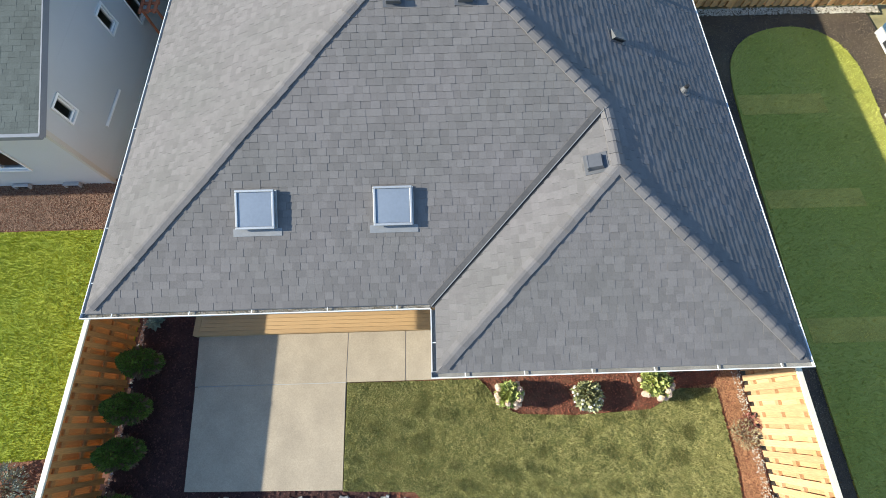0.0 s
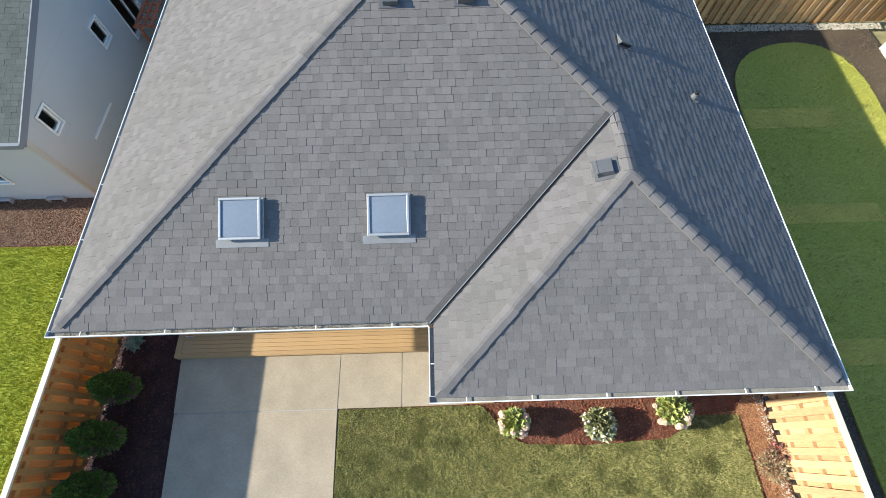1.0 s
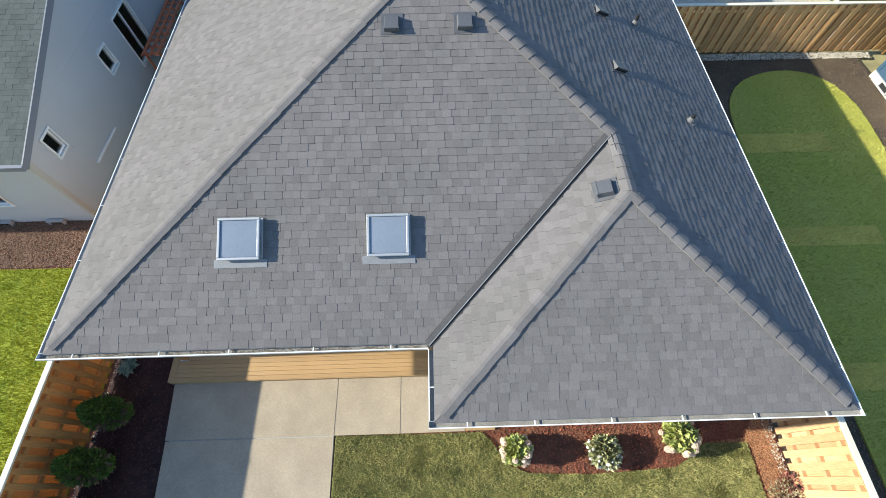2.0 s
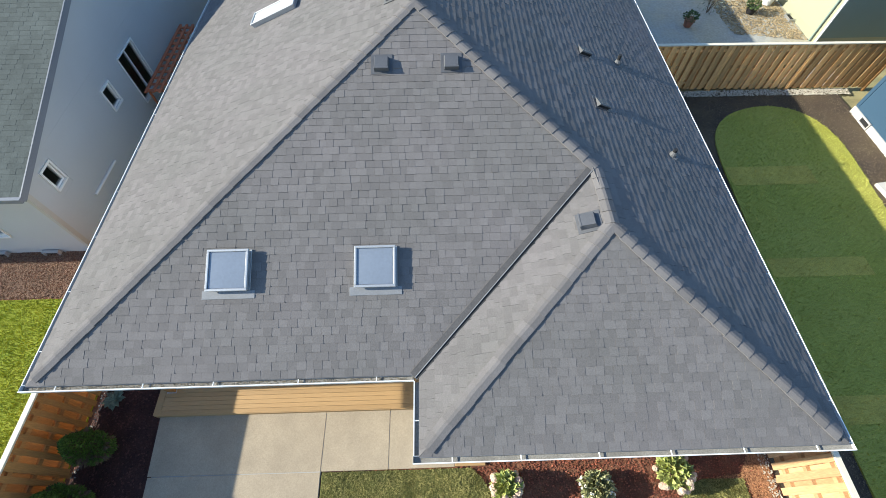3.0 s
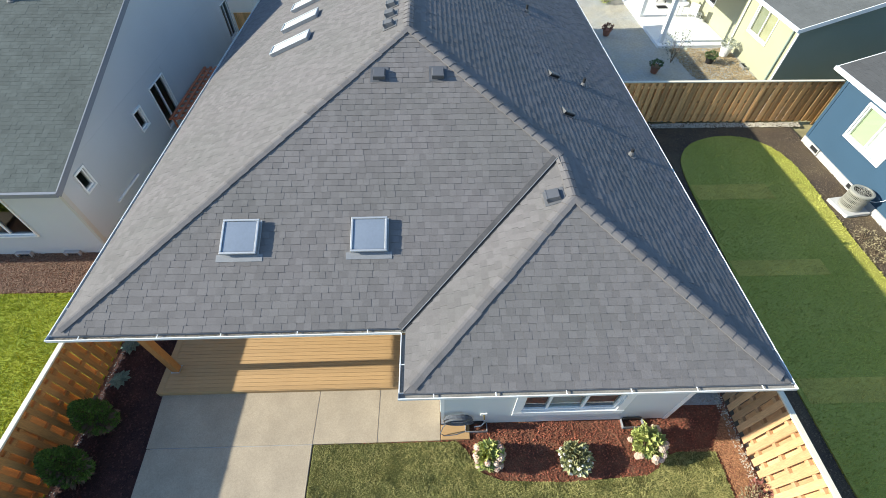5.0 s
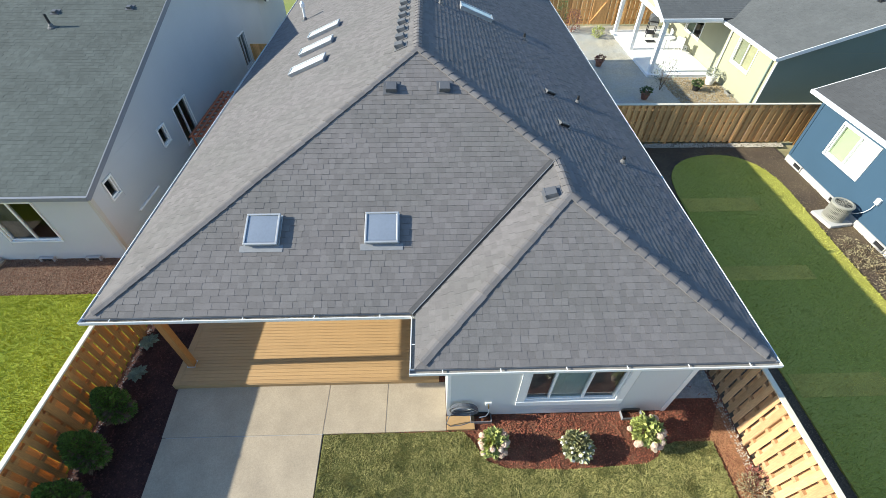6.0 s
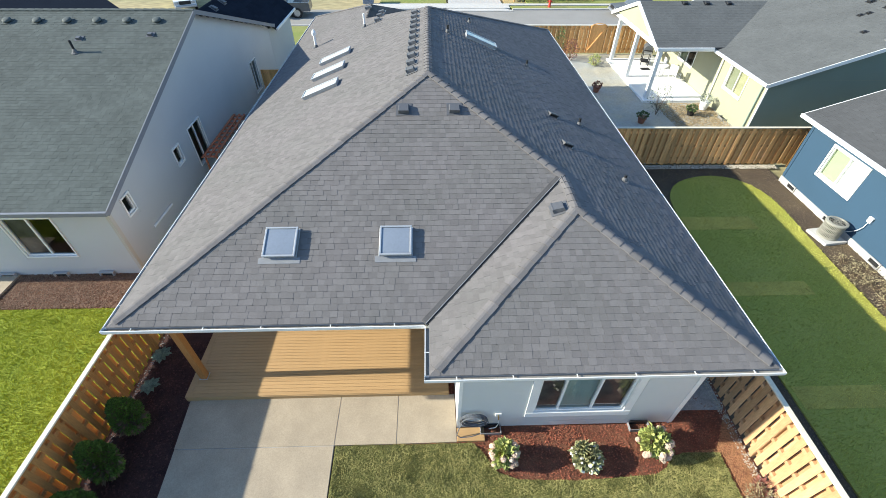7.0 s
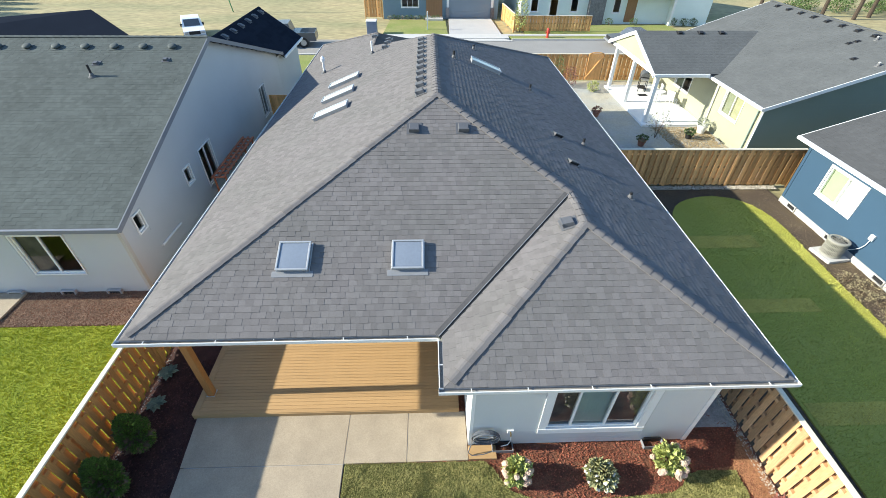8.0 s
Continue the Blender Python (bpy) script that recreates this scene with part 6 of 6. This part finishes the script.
def pickup(x, y, turn, paint, label, bed_dark=True):
    """A pickup truck, nose towards local -y."""
    t = thing("pickup_truck", label, "truck", (x, y, -0.08), turn=turn)
    body = Shape()
    prof = [(-2.8, 0.45), (-2.85, 0.75), (-2.75, 1.0), (-1.35, 1.12), (-0.75, 1.72), (-0.4, 1.82), (0.75, 1.82), (0.95, 1.15), (2.75, 1.12), (2.8, 0.5)]
    n = len(prof)
    for wdt, ins in ((0.93, 0.0),):
        vs = []
        for sx in (-1, 1):
            for yy, zz in prof:
                vs.append((sx * (0.95 - (0.16 if zz > 1.2 else 0.0)), yy, zz))
        body.add(vs, [tuple(range(n)), tuple(range(2 * n - 1, n - 1, -1))] + [(i, n + i, n + (i + 1) % n, (i + 1) % n) for i in range(n)])
    b = part("body", body, paint, t)
    part("windscreen", Shape().add([(-0.72, -1.3, 1.17), (0.72, -1.3, 1.17), (0.68, -0.8, 1.69), (-0.68, -0.8, 1.69)], [(0, 1, 2, 3)]), CAR_GLASS, t)
    for sx in (-1, 1):
        part("side_window", Shape().add([(sx * 0.84, -0.95, 1.2), (sx * 0.84, 0.75, 1.2), (sx * 0.805, 0.68, 1.7), (sx * 0.805, -0.6, 1.7)], [(0, 1, 2, 3)]), CAR_GLASS, t)
        part("mirror", Shape().box(sx * 0.97 - 0.1, sx * 0.97 + 0.1, -1.1, -0.98, 1.15, 1.4, 0.02), BLACK, t)
        part("headlight", Shape().box(sx * 0.72 - 0.16, sx * 0.72 + 0.16, -2.9, -2.76, 0.78, 0.98, 0.03), GALV, t)
        for yy in (-1.8, 1.75):
            wheel = part("wheel", Shape().rod((sx * 0.72, yy, 0.4), (sx * 0.98, yy, 0.4), 0.4, sides=20), BLACK, t)
            part("rim", Shape().rod((sx * 0.97, yy, 0.4), (sx * 0.995, yy, 0.4), 0.24, sides=14), GALV, wheel)
    part("grille", Shape().box(-0.5, 0.5, -2.9, -2.76, 0.72, 1.0, 0.02), BLACK, t)
    part("bumper", Shape().box(-0.95, 0.95, -2.98, -2.78, 0.45, 0.66, 0.05), GALV, t)
    part("load_bed", Shape().box(-0.78, 0.78, 1.05, 2.7, 1.11, 1.14), BLACK if bed_dark else paint, t)
    return t


CAR_GLASS = surface("tinted_car_glass", (0.09, 0.1, 0.11), 0.08, 0.1, 1, 10, 0, spec=0.8)
pickup(-20.9, 37.3, 26, surface("white_car_paint", (0.75, 0.76, 0.76), 0.25, 0.04, 1, 20, 0), "white pickup truck parked on the bare field").scale = (0.88, 0.88, 0.88)
pickup(-12.2, 34.1, -84, surface("grey_car_paint", (0.12, 0.12, 0.13), 0.25, 0.08, 1, 20, 0), "dark grey pickup truck parked at the street")
pickup(17.7, 34.3, -90, surface("dark_car_paint", (0.13, 0.135, 0.15), 0.2, 0.08, 1, 20, 0), "dark grey vehicle parked at the kerb").scale = (0.86, 0.8, 0.72)
post = solid("site_pole", Shape().rod((-21.2, 47.9, -0.1), (-22.0, 47.9, 6.0), 0.06, sides=8), surface("green_paint", (0.05, 0.2, 0.08), 0.5, 0.1, 2, 30, 0), "leaning green steel site pole", "pole")


def far_tree(x, y, high, seed):
    t = thing("tree", "tall conifer with bare brown lower trunk", "tree", (x, y, -0.1), "trees beyond the estate")
    r = random.Random(seed)
    part("trunk", Shape().rod((0, 0, 0), (r.uniform(-0.3, 0.3), 0, high), 0.2, 0.05, 8), TRUNK, t)
    limbs = Shape()
    for i in range(18):
        z = high * r.uniform(0.4, 0.95)
        a = r.uniform(0, math.tau)
        k = 2.4 * (1.1 - z / high)
        limbs.rod((0, 0, z), (math.cos(a) * k, math.sin(a) * k, z - 0.3), 0.06, 0.02, 5)
    part("limbs", limbs, BARK, t)
    part("crown", leaves(r, 1500, crown_place(2.3, high * 0.33, high * 0.36, 0.3, 0.75), 0.45, 0.3, 0.35), LEAF_DARK, t)


for i, (x, y) in enumerate(((43.5, 46.5), (46, 45), (48.5, 46), (51, 44.8), (54, 47), (57, 45), (61, 46), (40, 52), (66, 47))):
    far_tree(x, y, 15 + i % 4, 160 + i)
for i in range(14):
    bush("bush", "low green brush under the conifers", 41 + i * 1.9, 48 + (i * 7 % 5) * 0.7, 1.2, 2.2, LEAF_MID, 180 + i, 520, 0.17)
fence((-58, 53), (-25, 60), 1.8, GREY_BOARD, "far grey-brown boundary fence of the field", -1, 0.5, board=0.46, posts=4.0, cap=False, both=False)
# Unseen trees, added out of view to cast shade on the field's left
for i, (x, y, h) in enumerate(((-67, 43, 11), (-66, 46, 12), (-69, 49, 12), (-66.5, 52, 10))):
    far_tree(x, y, h, 200 + i)
solid("sign_post", Shape().box(-0.15, -0.05, 39.4, 39.5, -0.1, 1.5, 0.01).box(-0.151, -0.049, 39.38, 39.52, 1.5, 1.54, 0.006), WHITE, "white timber post on the front lawn", "post")
bush("sapling", "young yellow-green sapling beside the driveway fence", 8.5, 38.4, 3.2, 1.1, LEAF_LIME, 210, 700, 0.14)

# ------------------------------------------------ single shingles of the wing's rear slope
singles = []
wing.shingles(None, rng=random.Random(8), v0=EDGE, singles=singles)
joined = Shape()
for i, s in enumerate(singles):
    if i < 300:
        part("shingle", s, SHINGLE, roof)
    else:
        joined.add(s.v, s.f)
tagged(part("shingle_field", joined, SHINGLE, roof), "weathered grey shingle courses near the wing's hip", kind="stuff")
